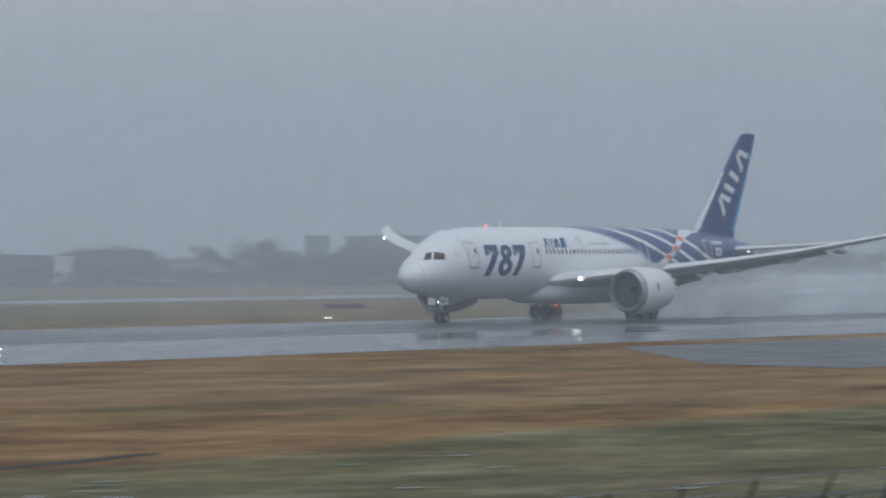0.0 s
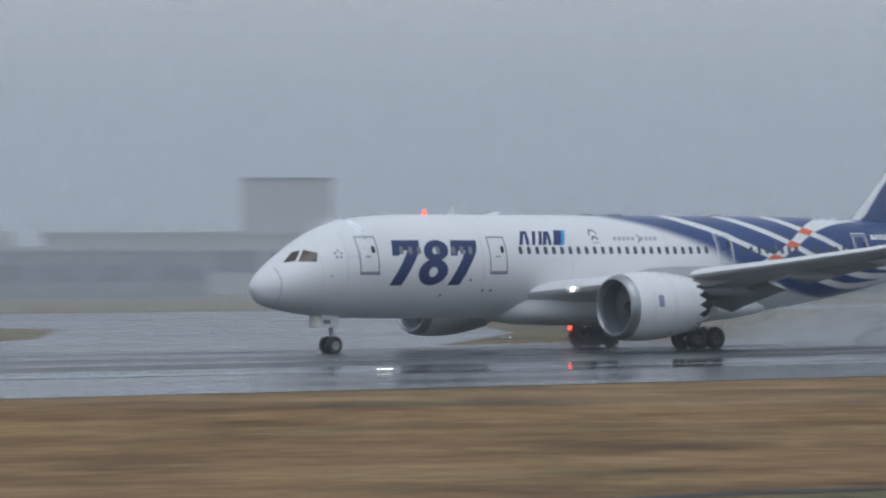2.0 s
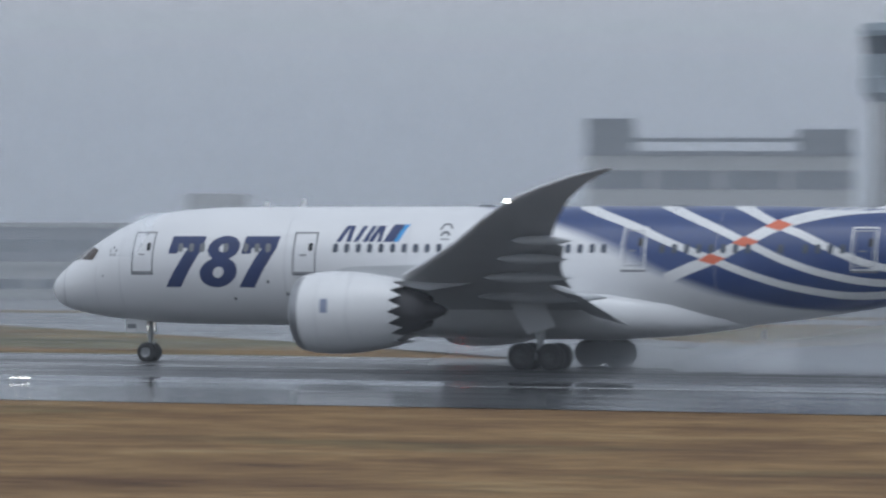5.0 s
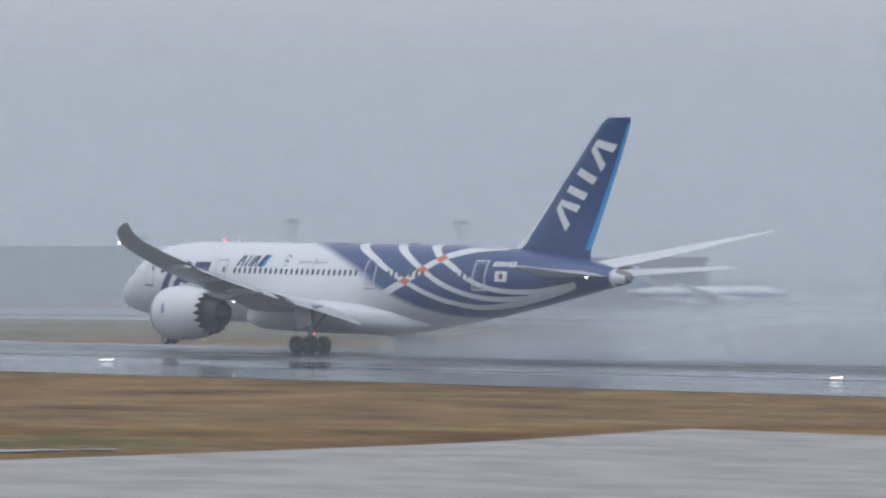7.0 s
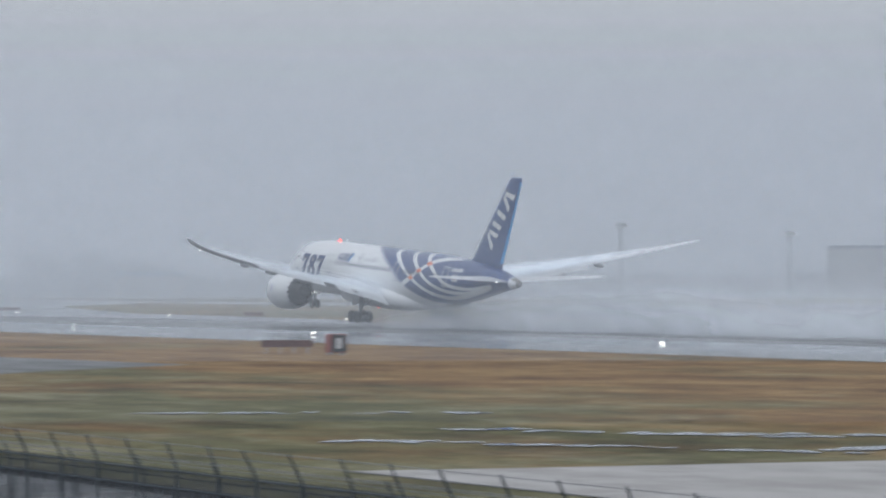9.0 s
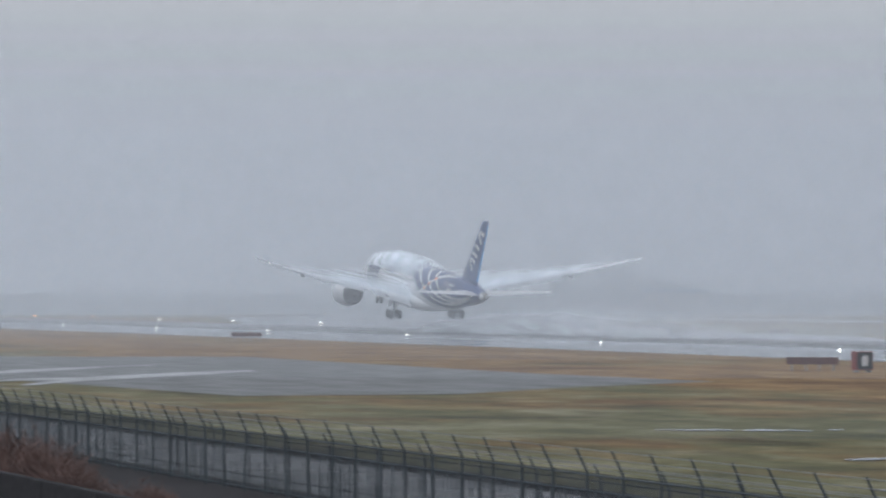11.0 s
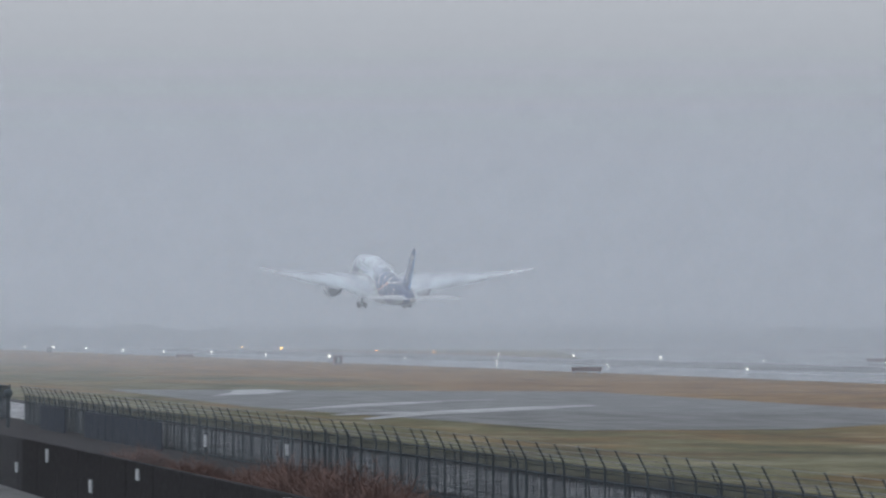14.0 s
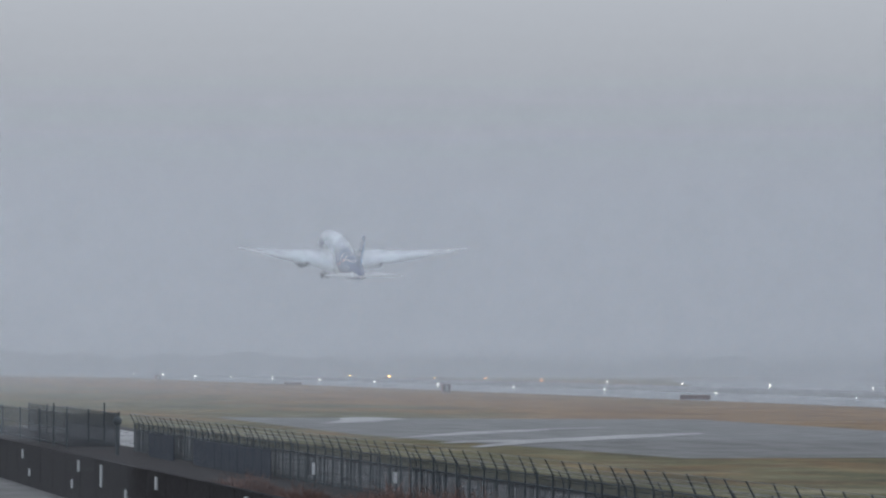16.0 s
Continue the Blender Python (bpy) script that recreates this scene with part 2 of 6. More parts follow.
def veil_mat(name, alpha, wisp=0.0, scale=0.01, fade=None, tint=(0.93, 0.96, 1.0), stretch=(1, 1, 1), wedge=None):
    """Airborne water: it lets most light pass and scatters the rest, lit from above on both sides."""
    m, n, l, bs = nodes(name)
    n.remove(bs)
    clear, front, back, both, mix = (n.new("ShaderNode" + k) for k in ("BsdfTransparent", "BsdfDiffuse", "BsdfTranslucent", "AddShader", "MixShader"))
    # normals pinned upright, so sheets take the brightness of haze under open sky
    up, down = n.new("ShaderNodeCombineXYZ"), n.new("ShaderNodeCombineXYZ")
    up.inputs[2].default_value, down.inputs[2].default_value = 1.0, -1.0
    l.new(up.outputs[0], front.inputs["Normal"])
    l.new(down.outputs[0], back.inputs["Normal"])
    front.inputs["Color"].default_value = back.inputs["Color"].default_value = (*tint, 1)
    l.new(front.outputs[0], both.inputs[0])
    l.new(back.outputs[0], both.inputs[1])
    l.new(clear.outputs[0], mix.inputs[1])
    l.new(both.outputs[0], mix.inputs[2])
    l.new(mix.outputs[0], n["Material Output"].inputs["Surface"])
    mix.inputs[0].default_value = alpha
    fac = None
    if wisp:
        t = noise_at(n, l, scale, 4, stretch, 0.55)
        r = n.new("ShaderNodeMapRange")
        r.inputs["From Min"].default_value, r.inputs["From Max"].default_value = 0.3, 0.7
        r.inputs["To Min"].default_value, r.inputs["To Max"].default_value = alpha * (1 - wisp), alpha * (1 + wisp)
        l.new(t, r.inputs["Value"])
        fac = r.outputs[0]
    if fade:
        # fade: list of (axis, from, to, at from, at to) in the object's own space
        co, sep = n.new("ShaderNodeTexCoord"), n.new("ShaderNodeSeparateXYZ")
        l.new(co.outputs["Object"], sep.inputs[0])
        for axis, p, q, v, w in fade:
            r, k = n.new("ShaderNodeMapRange"), n.new("ShaderNodeMath")
            r.interpolation_type = "SMOOTHSTEP"
            r.inputs["From Min"].default_value, r.inputs["From Max"].default_value = p, q
            r.inputs["To Min"].default_value, r.inputs["To Max"].default_value = v, w
            l.new(sep.outputs["XYZ".index(axis)], r.inputs["Value"])
            k.operation = "MULTIPLY"
            l.new(r.outputs[0], k.inputs[0])
            if fac is None:
                k.inputs[1].default_value = alpha
            else:
                l.new(fac, k.inputs[1])
            fac = k.outputs[0]
    if wedge:
        # a plume whose soft top rises with x: start, height there, rise per metre, greatest height
        x0, h0, rise, most = wedge
        co, sep = n.new("ShaderNodeTexCoord"), n.new("ShaderNodeSeparateXYZ")
        l.new(co.outputs["Object"], sep.inputs[0])
        top = n.new("ShaderNodeMapRange")
        top.inputs["From Min"].default_value, top.inputs["From Max"].default_value = x0, x0 + (most - h0) / rise
        top.inputs["To Min"].default_value, top.inputs["To Max"].default_value = h0, most
        l.new(sep.outputs["X"], top.inputs["Value"])
        rel, soft, k = n.new("ShaderNodeMath"), n.new("ShaderNodeMapRange"), n.new("ShaderNodeMath")
        rel.operation, k.operation = "DIVIDE", "MULTIPLY"
        l.new(sep.outputs["Z"], rel.inputs[0])
        l.new(top.outputs[0], rel.inputs[1])
        soft.interpolation_type = "SMOOTHSTEP"
        soft.inputs["From Min"].default_value, soft.inputs["From Max"].default_value = 1.0, 0.1
        l.new(rel.outputs[0], soft.inputs["Value"])
        l.new(soft.outputs[0], k.inputs[0])
        l.new(fac, k.inputs[1])
        fac = k.outputs[0]
    if fac is not None:
        l.new(fac, mix.inputs[0])
    return m


def runway_mat():
    """Wet asphalt: grooved and matt along the crown, with water standing toward the near side."""
    m, n, l, bs = nodes("wet_asphalt")
    a = noise_at(n, l, 0.30, 6, (0.05, 1, 1))
    b = noise_at(n, l, 2.5, 5, (0.25, 1, 1))
    c = ramp(n, l, a, [(0.3, (0.030, 0.032, 0.035)), (0.7, (0.066, 0.069, 0.073))])
    c = mixed(n, l, 0.3, c, ramp(n, l, b, [(0.3, (0.6, 0.6, 0.6)), (0.7, (1, 1, 1))]), "MULTIPLY")
    l.new(c, bs.inputs["Base Color"])
    geo, sep = n.new("ShaderNodeNewGeometry"), n.new("ShaderNodeSeparateXYZ")
    l.new(geo.outputs["Position"], sep.inputs[0])
    across = n.new("ShaderNodeMapRange")
    across.inputs["From Min"].default_value, across.inputs["From Max"].default_value = 128.0, 206.0
    l.new(sep.outputs["Y"], across.inputs["Value"])
    w = ramp(n, l, across.outputs[0], [(0.0, (0.20,) * 3), (0.20, (0.18,) * 3), (0.25, (0.08,) * 3), (0.36, (0.10,) * 3), (0.42, (0.42,) * 3), (0.90, (0.38,) * 3), (0.95, (0.15,) * 3)])
    wet = mixed(n, l, 0.85, w, ramp(n, l, a, [(0.38, (1.25,) * 3), (0.60, (0.45,) * 3)]), "MULTIPLY")
    l.new(wet, bs.inputs["Roughness"])
    bs.inputs["Specular IOR Level"].default_value = 0.4
    bump(n, l, bs, b, 0.15, 0.01)
    return m


GRASS = grass_mat()
RUNWAY = runway_mat()
TAXI = wet_mat("wet_taxiway", (0.06, 0.062, 0.066), (0.11, 0.113, 0.118), 0.35, 0.08)
PAD = wet_mat("wet_tarmac", (0.098, 0.100, 0.100), (0.135, 0.137, 0.136), 0.72, 0.55, (0.5, 1, 1))
CONCRETE = wet_mat("wet_concrete", (0.31, 0.296, 0.28), (0.40, 0.38, 0.36), 0.8, 0.5, (0.6, 1, 1))
PADLINE = wet_mat("faded_white_marking", (0.26, 0.265, 0.27), (0.44, 0.445, 0.45), 0.6, 0.35, (1, 1, 1))
LINE = wet_mat("worn_white_marking", (0.42, 0.43, 0.44), (0.66, 0.67, 0.68), 0.4, 0.1)
WHITE = plain("white_gloss_paint", (0.80, 0.81, 0.82), 0.28, vary=0.07, scale=0.5, coat=0.3)
CONE = plain("dull_tail_metal", (0.27, 0.26, 0.25), 0.5, 0.3, vary=0.3, scale=2)
DUCT = plain("dull_duct_lining", (0.15, 0.165, 0.19), 0.6, vary=0.2, scale=2)
GREY = plain("grey_wing_paint", (0.58, 0.60, 0.62), 0.35, vary=0.12, scale=0.6)
WINGP = plain("pale_wing_paint", (0.74, 0.75, 0.77), 0.32, vary=0.12, scale=0.6)
BLUE = plain("deep_blue_paint", (0.020, 0.060, 0.205), 0.28, vary=0.12, coat=0.3)
DIGIT = plain("number_blue_paint", (0.026, 0.050, 0.165), 0.45, vary=0.3, scale=1.2)
SKYBLUE = plain("light_blue_paint", (0.05, 0.34, 0.75), 0.3)
ORANGE = plain("orange_paint", (0.72, 0.17, 0.085), 0.35)
RED = plain("faded_red_paint", (0.27, 0.040, 0.034), 0.5, vary=0.25, scale=3)
BOARD = plain("weathered_red_board", (0.14, 0.055, 0.046), 0.6, vary=0.3, scale=3)
PLATE = plain("grey_blue_plate", (0.27, 0.31, 0.43), 0.5)
DARK = plain("dark_rubber", (0.018, 0.018, 0.019), 0.7, vary=0.3, scale=4)
STEEL = plain("gear_steel", (0.35, 0.36, 0.37), 0.4, 0.6, vary=0.25, scale=6)
BARE = plain("bare_metal", (0.40, 0.41, 0.43), 0.38, 0.85, vary=0.2, scale=3)
SOOT = plain("sooty_metal", (0.06, 0.06, 0.065), 0.45, 0.5, vary=0.4, scale=5)
CABIN = plain("cabin_window_glass", (0.105, 0.125, 0.165), 0.15, vary=0.3, scale=0.9)
GLASS = plain("dark_window_glass", (0.030, 0.034, 0.040), 0.08, vary=0.2)
COCKPIT = plain("cockpit_glass", (0.060, 0.040, 0.032), 0.06, vary=0.3)
PALESEAM = plain("pale_grey_lettering", (0.42, 0.43, 0.46), 0.5)
SEAM = plain("grey_seam", (0.22, 0.23, 0.25), 0.5)
RIM = plain("wheel_rim", (0.055, 0.055, 0.058), 0.45, 0.5, vary=0.3, scale=6)
LAMP = glow("white_lamp", (1.0, 0.93, 0.80), 14.0)
REDLAMP = glow("red_lamp", (1.0, 0.05, 0.02), 9.0)
AMBER = glow("amber_lamp", (1.0, 0.31, 0.06), 20.0)
FARAMBER = glow("far_amber_lamp", (1.0, 0.31, 0.06), 110.0)
FAREDGE = glow("far_white_lamp", (1.0, 0.90, 0.74), 8.0)
EDGE = glow("warm_white_lamp", (1.0, 0.90, 0.74), 12.0)
CLOSE = glow("close_white_lamp", (1.0, 0.90, 0.74), 32.0)


# ---- ground ----
def level(y):
    """Height of the airfield: flat up to the runway's crown, then falling a little to the far side."""
    return float(np.interp(y, (-400, 17.6, 18.2, 24, 34, 183, 215), (-0.72, -0.72, -0.4, -0.1, 0, 0, -0.35)))


def sheet(name, xs, ys, lift, material, label, category="", kind="structure"):
    """Flat paving that follows the ground, with a small thickness."""
    bm = bmesh.new()
    ys = sorted(set(list(ys) + [y for y in (17.6, 18.2, 24, 34, 183, 215) if min(ys) < y < max(ys)]))
    rows = [[bm.verts.new((x, y, level(y) + lift)) for x in xs] for y in ys]
    for a, b in zip(rows, rows[1:]):
        for i in range(len(xs) - 1):
            bm.faces.new((a[i], a[i + 1], b[i + 1], b[i]))
    return tagged(part(name, bm, material), label, category, kind=kind)


def slab(name, corners, lift, material, label, category="pavement"):
    bm = bmesh.new()
    bm.faces.new([bm.verts.new((x, y, level(y) + lift)) for x, y in corners])
    bmesh.ops.recalc_face_normals(bm, faces=bm.faces)
    if bm.faces[:][0].normal.z < 0:
        bmesh.ops.reverse_faces(bm, faces=bm.faces)
    return tagged(part(name, bm, material), label, category, kind="structure")


sheet("ground", [-4000, -2000, -1000, -500, 0, 500, 1000, 4000], [-400, 60, 130, 260, 500, 4000], 0.0, GRASS, "rain-soaked airfield turf, straw brown with green patches", "ground")
sheet("runway", [-1900, -900, -400, 0, 400, 1200], [128.7, 150, 205.0], 0.03, RUNWAY, "wet dark asphalt runway with standing water", "runway")
sheet("taxiway", [-1900, -600, 0, 900], [345, 378], 0.02, TAXI, "wet grey parallel taxiway beyond the runway", "taxiway")
sheet("apron", [-700, 0, 235], [398, 700], 0.02, TAXI, "wet concrete apron before the terminal", "apron")
slab("connector", [(95, 204), (150, 204), (170, 226), (187, 244), (206, 275), (235, 310), (270, 346), (135, 346), (158, 312), (170, 296), (169, 283), (146, 248), (120, 224)], 0.016, TAXI, "wet taxiway branching off the runway", "taxiway")
slab("connector", [(10, 204), (-31, 225), (-75, 255), (-112, 300), (-150, 346), (-200, 346), (-156, 301), (-125, 268), (-108, 251), (-72, 204)], 0.016, TAXI, "wet taxiway branching off the runway", "taxiway")
slab("connector", [(-288, 204), (-325, 221), (-379, 245), (-435, 274), (-463, 299), (-507, 346), (-660, 346), (-560, 300), (-465, 250), (-421, 231), (-375, 204)], 0.016, TAXI, "wet taxiway branching off the runway", "taxiway")
slab("connector", [(-440, 204), (-489, 222), (-589, 233), (-650, 250), (-718, 270), (-768, 286), (-850, 336), (-870, 346), (-1120, 346), (-1000, 270), (-740, 204)], 0.016, TAXI, "wet taxiway branching off the runway", "taxiway")
slab("service_road", [(0.2, 36), (4.9, 36), (4.9, 129), (0.2, 129)], 0.015, PAD, "narrow wet service road across the turf", "road")
slab("concrete_yard", [(-94.2, 43), (-93.4, 49), (-92.6, 62), (-92.5, 75), (-93.0, 83), (-96.8, 96), (-66, 97), (-58, 60), (-58, 43)], 0.02, CONCRETE, "pale wet concrete yard", "pavement")
slab("tarmac_pad", [(-193, 53), (-193, 65), (-206, 76), (-217, 89), (-245, 87), (-317, 88), (-335, 50), (-258, 48)], 0.02, PAD, "wet grey tarmac pad with white markings", "pavement")
slab("tarmac_pad", [(164, 98), (160, 88), (215, 88), (240, 121), (194, 122)], 0.02, PAD, "wet grey tarmac pad beside the runway", "pavement")
for y0, y1 in ((150.2, 151.3), (203.0, 204.0)):
    slab("side_stripe", [(-1900, y0), (-1900, y1), (1200, y1), (1200, y0)], 0.05, LINE, "worn white runway side stripe", "marking")


# ---- the airliner ----
# u runs back from the nose, z up from the ground; the thing's own x is u - U0, its left side is -y
U0 = 28.2
# u, top, bottom, half width
HULL = [(0.0, 3.78, 3.74, 0.02), (0.08, 4.02, 3.46, 0.30), (0.25, 4.28, 3.16, 0.56), (0.6, 4.62, 2.88, 0.92), (1.0, 4.94, 2.70, 1.22),
        (1.6, 5.40, 2.55, 1.55), (2.3, 5.86, 2.42, 1.86), (3.1, 6.36, 2.30, 2.13), (4.0, 6.86, 2.19, 2.37), (5.0, 7.27, 2.10, 2.57), (6.2, 7.58, 2.03, 2.72),
        (7.6, 7.78, 1.98, 2.82), (9.5, 7.89, 1.96, 2.875), (12, 7.92, 1.95, 2.885), (20, 7.92, 1.95, 2.885), (30, 7.92, 1.95, 2.885), (34, 7.92, 1.97, 2.885),
        (37, 7.91, 2.12, 2.86), (40, 7.88, 2.45, 2.76), (43, 7.82, 2.92, 2.56), (46, 7.70, 3.48, 2.26), (49, 7.45, 4.08, 1.82),
        (51.5, 7.12, 4.58, 1.36), (53.5, 6.76, 5.00, 0.95), (55, 6.42, 5.30, 0.62), (55.8, 6.20, 5.48, 0.42), (56.0, 6.10, 5.60, 0.28)]


def hull(u):
    top, bottom, half = interp(HULL, u)
    return top, bottom, half


def skin(u, z, side=-1, off=0.0):
    """The point of the hull's side at u and height z, pushed out by off."""
    top, bottom, half = hull(u)
    c, r = (top + bottom) / 2, max((top - bottom) / 2, 1e-3)
    s = max(-0.9999, min(0.9999, (z - c) / r))
    a = math.asin(s)
    y, zz = half * math.cos(a), c + r * math.sin(a)
    n = Vector((0, math.cos(a) / half, math.sin(a) / r)).normalized()
    return Vector((u - U0, side * (y + off * n.y), zz + off * n.z))


def ribbon(bm, line, width, off=0.010, side=-1):
    """A stripe of the given width along a line of (u, z) on the hull; a rounded cross section hugs the skin."""
    L = bent([(u, z, 0) for u, z in line], 8)
    rows = []
    for i, p in enumerate(L):
        d = (L[min(i + 1, len(L) - 1)] - L[max(i - 1, 0)]).normalized()
        w = width(i / (len(L) - 1)) if callable(width) else width
        nn = Vector((-d.y, d.x, 0))
        row = []
        for k in (-1, -0.5, 0, 0.5, 1):
            q = p + nn * (w * k / 2)
            top, bottom, _ = hull(q.x)
            row.append(skin(q.x, min(max(q.y, bottom + 0.01), top - 0.001), side, off))
        rows.append(row)
    return loft(bm, rows, closed=False, cap=False)


def hull_mat():
    """White forward, deep blue aft, with a soft sweep between; grey-white belly."""
    m, n, l, bs = nodes("airliner_livery")
    co, sep = n.new("ShaderNodeTexCoord"), n.new("ShaderNodeSeparateXYZ")
    l.new(co.outputs["Object"], sep.inputs[0])

    def maths(op, a, b=None):
        k = n.new("ShaderNodeMath")
        k.operation = op
        for i, v in enumerate((a, b)):
            if v is None:
                continue
            if isinstance(v, (int, float)):
                k.inputs[i].default_value = v
            else:
                l.new(v, k.inputs[i])
        return k.outputs[0]

    # sweep line: u at which the blue begins, by height
    zn = maths("DIVIDE", maths("SUBTRACT", sep.outputs["Z"], 2.6), 5.4)
    curve = n.new("ShaderNodeFloatCurve")
    c = curve.mapping.curves[0]
    for i, (z, u) in enumerate(((2.6, 46.0), (3.0, 40.0), (3.5, 37.2), (4.2, 34.9), (4.9, 33.0), (6.0, 30.8), (6.9, 28.2), (7.5, 26.0), (8.0, 23.2))):
        p = ((z - 2.6) / 5.4, (u - 20.0) / 30.0)
        if i < 2:
            c.points[0 if i == 0 else 1].location = p
        else:
            c.points.new(*p)
    curve.mapping.update()
    l.new(zn, curve.inputs["Value"])
    begin = maths("ADD", maths("MULTIPLY", curve.outputs[0], 30.0), 20.0 - U0)
    r = n.new("ShaderNodeMapRange")
    r.interpolation_type = "SMOOTHSTEP"
    r.inputs["From Min"].default_value, r.inputs["From Max"].default_value = -0.9, 1.2
    l.new(maths("SUBTRACT", sep.outputs["X"], begin), r.inputs["Value"])
    keel = n.new("ShaderNodeMapRange")
    keel.inputs["From Min"].default_value, keel.inputs["From Max"].default_value = 2.65, 3.0
    l.new(sep.outputs["Z"], keel.inputs["Value"])
    tail = n.new("ShaderNodeMapRange")
    tail.inputs["From Min"].default_value, tail.inputs["From Max"].default_value = 54.9 - U0, 54.6 - U0
    l.new(sep.outputs["X"], tail.inputs["Value"])
    blue = maths("MULTIPLY", maths("MULTIPLY", r.outputs[0], keel.outputs[0]), tail.outputs[0])
    a, b = noise_at(n, l, 0.4, 5, (0.3, 1, 1)), noise_at(n, l, 4.0, 4, (0.15, 1, 1))
    white = ramp(n, l, a, [(0.3, (0.75, 0.76, 0.78)), (0.7, (0.82, 0.83, 0.84))])
    deep = ramp(n, l, a, [(0.3, (0.017, 0.046, 0.172)), (0.7, (0.024, 0.062, 0.212))])
    col = mixed(n, l, blue, white, deep)
    col = mixed(n, l, 0.2, col, ramp(n, l, b, [(0.35, (0.8, 0.8, 0.8)), (0.6, (1, 1, 1))]), "MULTIPLY")
    l.new(col, bs.inputs["Base Color"])
    bs.inputs["Roughness"].default_value = 0.3
    bs.inputs["Coat Weight"].default_value = 0.25
    return m


def hull_bm():
    us = [0.0, 0.03, 0.08, 0.15, 0.25, 0.4, 0.6, 0.8, 1.0, 1.3, 1.6, 1.95, 2.3, 2.7, 3.1, 3.5, 4, 4.5, 5, 5.6, 6.2, 6.9, 7.6, 8.5, 9.5, 10.7, 12]
    us += [14 + 2 * i for i in range(12)] + [37, 38, 39, 40, 41, 42, 43, 44, 45, 46, 47, 48, 49, 50, 51.5, 52.5, 53.5, 54.3, 55, 55.8, 56.0]
    rings = []
    for u in us:
        top, bottom, half = hull(u)
        c, r = (top + bottom) / 2, (top - bottom) / 2
        rings.append([(u - U0, half * math.cos(a), c + r * math.sin(a)) for a in (2 * math.pi * i / 64 for i in range(64))])
    return loft(bmesh.new(), rings)


def foil(chord, thick, n=14, camber=0.02):
    """A wing section of unit shape, from the leading edge over the top and back below."""
    up, low = [], []
    for i in range(n + 1):
        x = 0.5 * (1 - math.cos(math.pi * i / n))
        t = 5 * thick * (0.2969 * math.sqrt(x) - 0.126 * x - 0.3516 * x * x + 0.2843 * x ** 3 - 0.1036 * x ** 4)
        c = camber * 4 * x * (1 - x)
        up.append((x * chord, (c + t) * chord))
        low.append((x * chord, (c - t) * chord))
    return up + low[-1:0:-1]


# half span, leading edge u, chord, height of the leading edge, thickness, twist (degrees)
WING = [(2.2, 17.4, 13.2, 3.35, 0.115, 3.0), (5.0, 19.6, 10.9, 3.80, 0.110, 2.5), (9.7, 23.2, 7.6, 4.48, 0.105, 1.5), (14, 26.2, 5.75, 5.20, 0.10, 0.6),
        (19, 29.7, 4.45, 6.12, 0.10, 0), (23.5, 32.8, 3.45, 7.15, 0.10, -0.5), (26.3, 35.0, 2.75, 7.85, 0.095, -1.0), (28.0, 37.0, 1.95, 8.38, 0.09, -1.0), (29.3, 39.0, 1.20, 8.85, 0.085, -1.0), (30.0, 40.6, 0.45, 9.12, 0.08, -1.0)]


WING = [(y, u - 0.024 * (y - 2.2), *rest) for y, u, *rest in WING]


def wing_bm(side, table=WING, n=14):
    rings = []
    for y, u, ch, z, th, tw in table:
        a = radians(tw)
        ring = []
        for x, h in foil(ch, th, n):
            ring.append((u - U0 + x * math.cos(a) + h * math.sin(a), side * y, z - x * math.sin(a) + h * math.cos(a)))
        rings.append(ring)
    return loft(bmesh.new(), rings)


def upright_bm(table, n=12):
    """A fin: rows of height, leading edge u, chord and thickness."""
    rings = []
    for z, u, ch, th in table:
        rings.append([(u - U0 + x, h, z) for x, h in foil(ch, th, n, 0.0)])
    return loft(bmesh.new(), rings)


FIN = [(6.9, 43.6, 8.6, 0.04), (7.6, 44.3, 7.9, 0.07), (8.1, 45.4, 7.0, 0.085), (10, 47.3, 6.0, 0.09), (13, 50.15, 4.5, 0.09), (15.6, 52.5, 3.2, 0.09), (16.3, 53.2, 2.75, 0.085), (16.62, 53.8, 2.1, 0.07)]
STAB = [(0.6, 48.6, 6.0, 5.95, 0.09, 0), (3.0, 50.1, 4.75, 6.08, 0.09, 0), (6.5, 52.5, 3.25, 6.32, 0.09, 0), (9.0, 54.25, 2.1, 6.52, 0.085, 0), (9.75, 55.0, 1.35, 6.58, 0.08, 0), (9.9, 55.5, 0.7, 6.6, 0.07, 0)]


def fin_side(z, u, off=0.012):
    """The outside of the fin at height z and u, on the left."""
    zs = [r[0] for r in FIN]
    lead, ch, th = (float(np.interp(z, zs, [r[i] for r in FIN])) for i in (1, 2, 3))
    x = min(max((u - lead) / ch, 0.0), 1.0)
    t = 5 * th * (0.2969 * math.sqrt(x) - 0.126 * x - 0.3516 * x * x + 0.2843 * x ** 3 - 0.1036 * x ** 4) * ch
    return t + off


def fin_shape(polys, off=0.014):
    """Plain shapes on both sides of the fin, cut fine enough to hug it. polys: quads of (u, z)."""
    bm = bmesh.new()
    for side in (-1, 1):
        for (a, b, c, d) in polys:
            n = 6
            rows = []
            for i in range(n + 1):
                t = i / n
                p = (a[0] + (d[0] - a[0]) * t, a[1] + (d[1] - a[1]) * t)
                q = (b[0] + (c[0] - b[0]) * t, b[1] + (c[1] - b[1]) * t)
                row = []
                for j in range(4):
                    s = j / 3
                    u, z = p[0] + (q[0] - p[0]) * s, p[1] + (q[1] - p[1]) * s
                    row.append((u - U0, side * fin_side(z, u, off), z))
                rows.append(row)
            loft(bm, rows, closed=False, cap=False)
    return bm


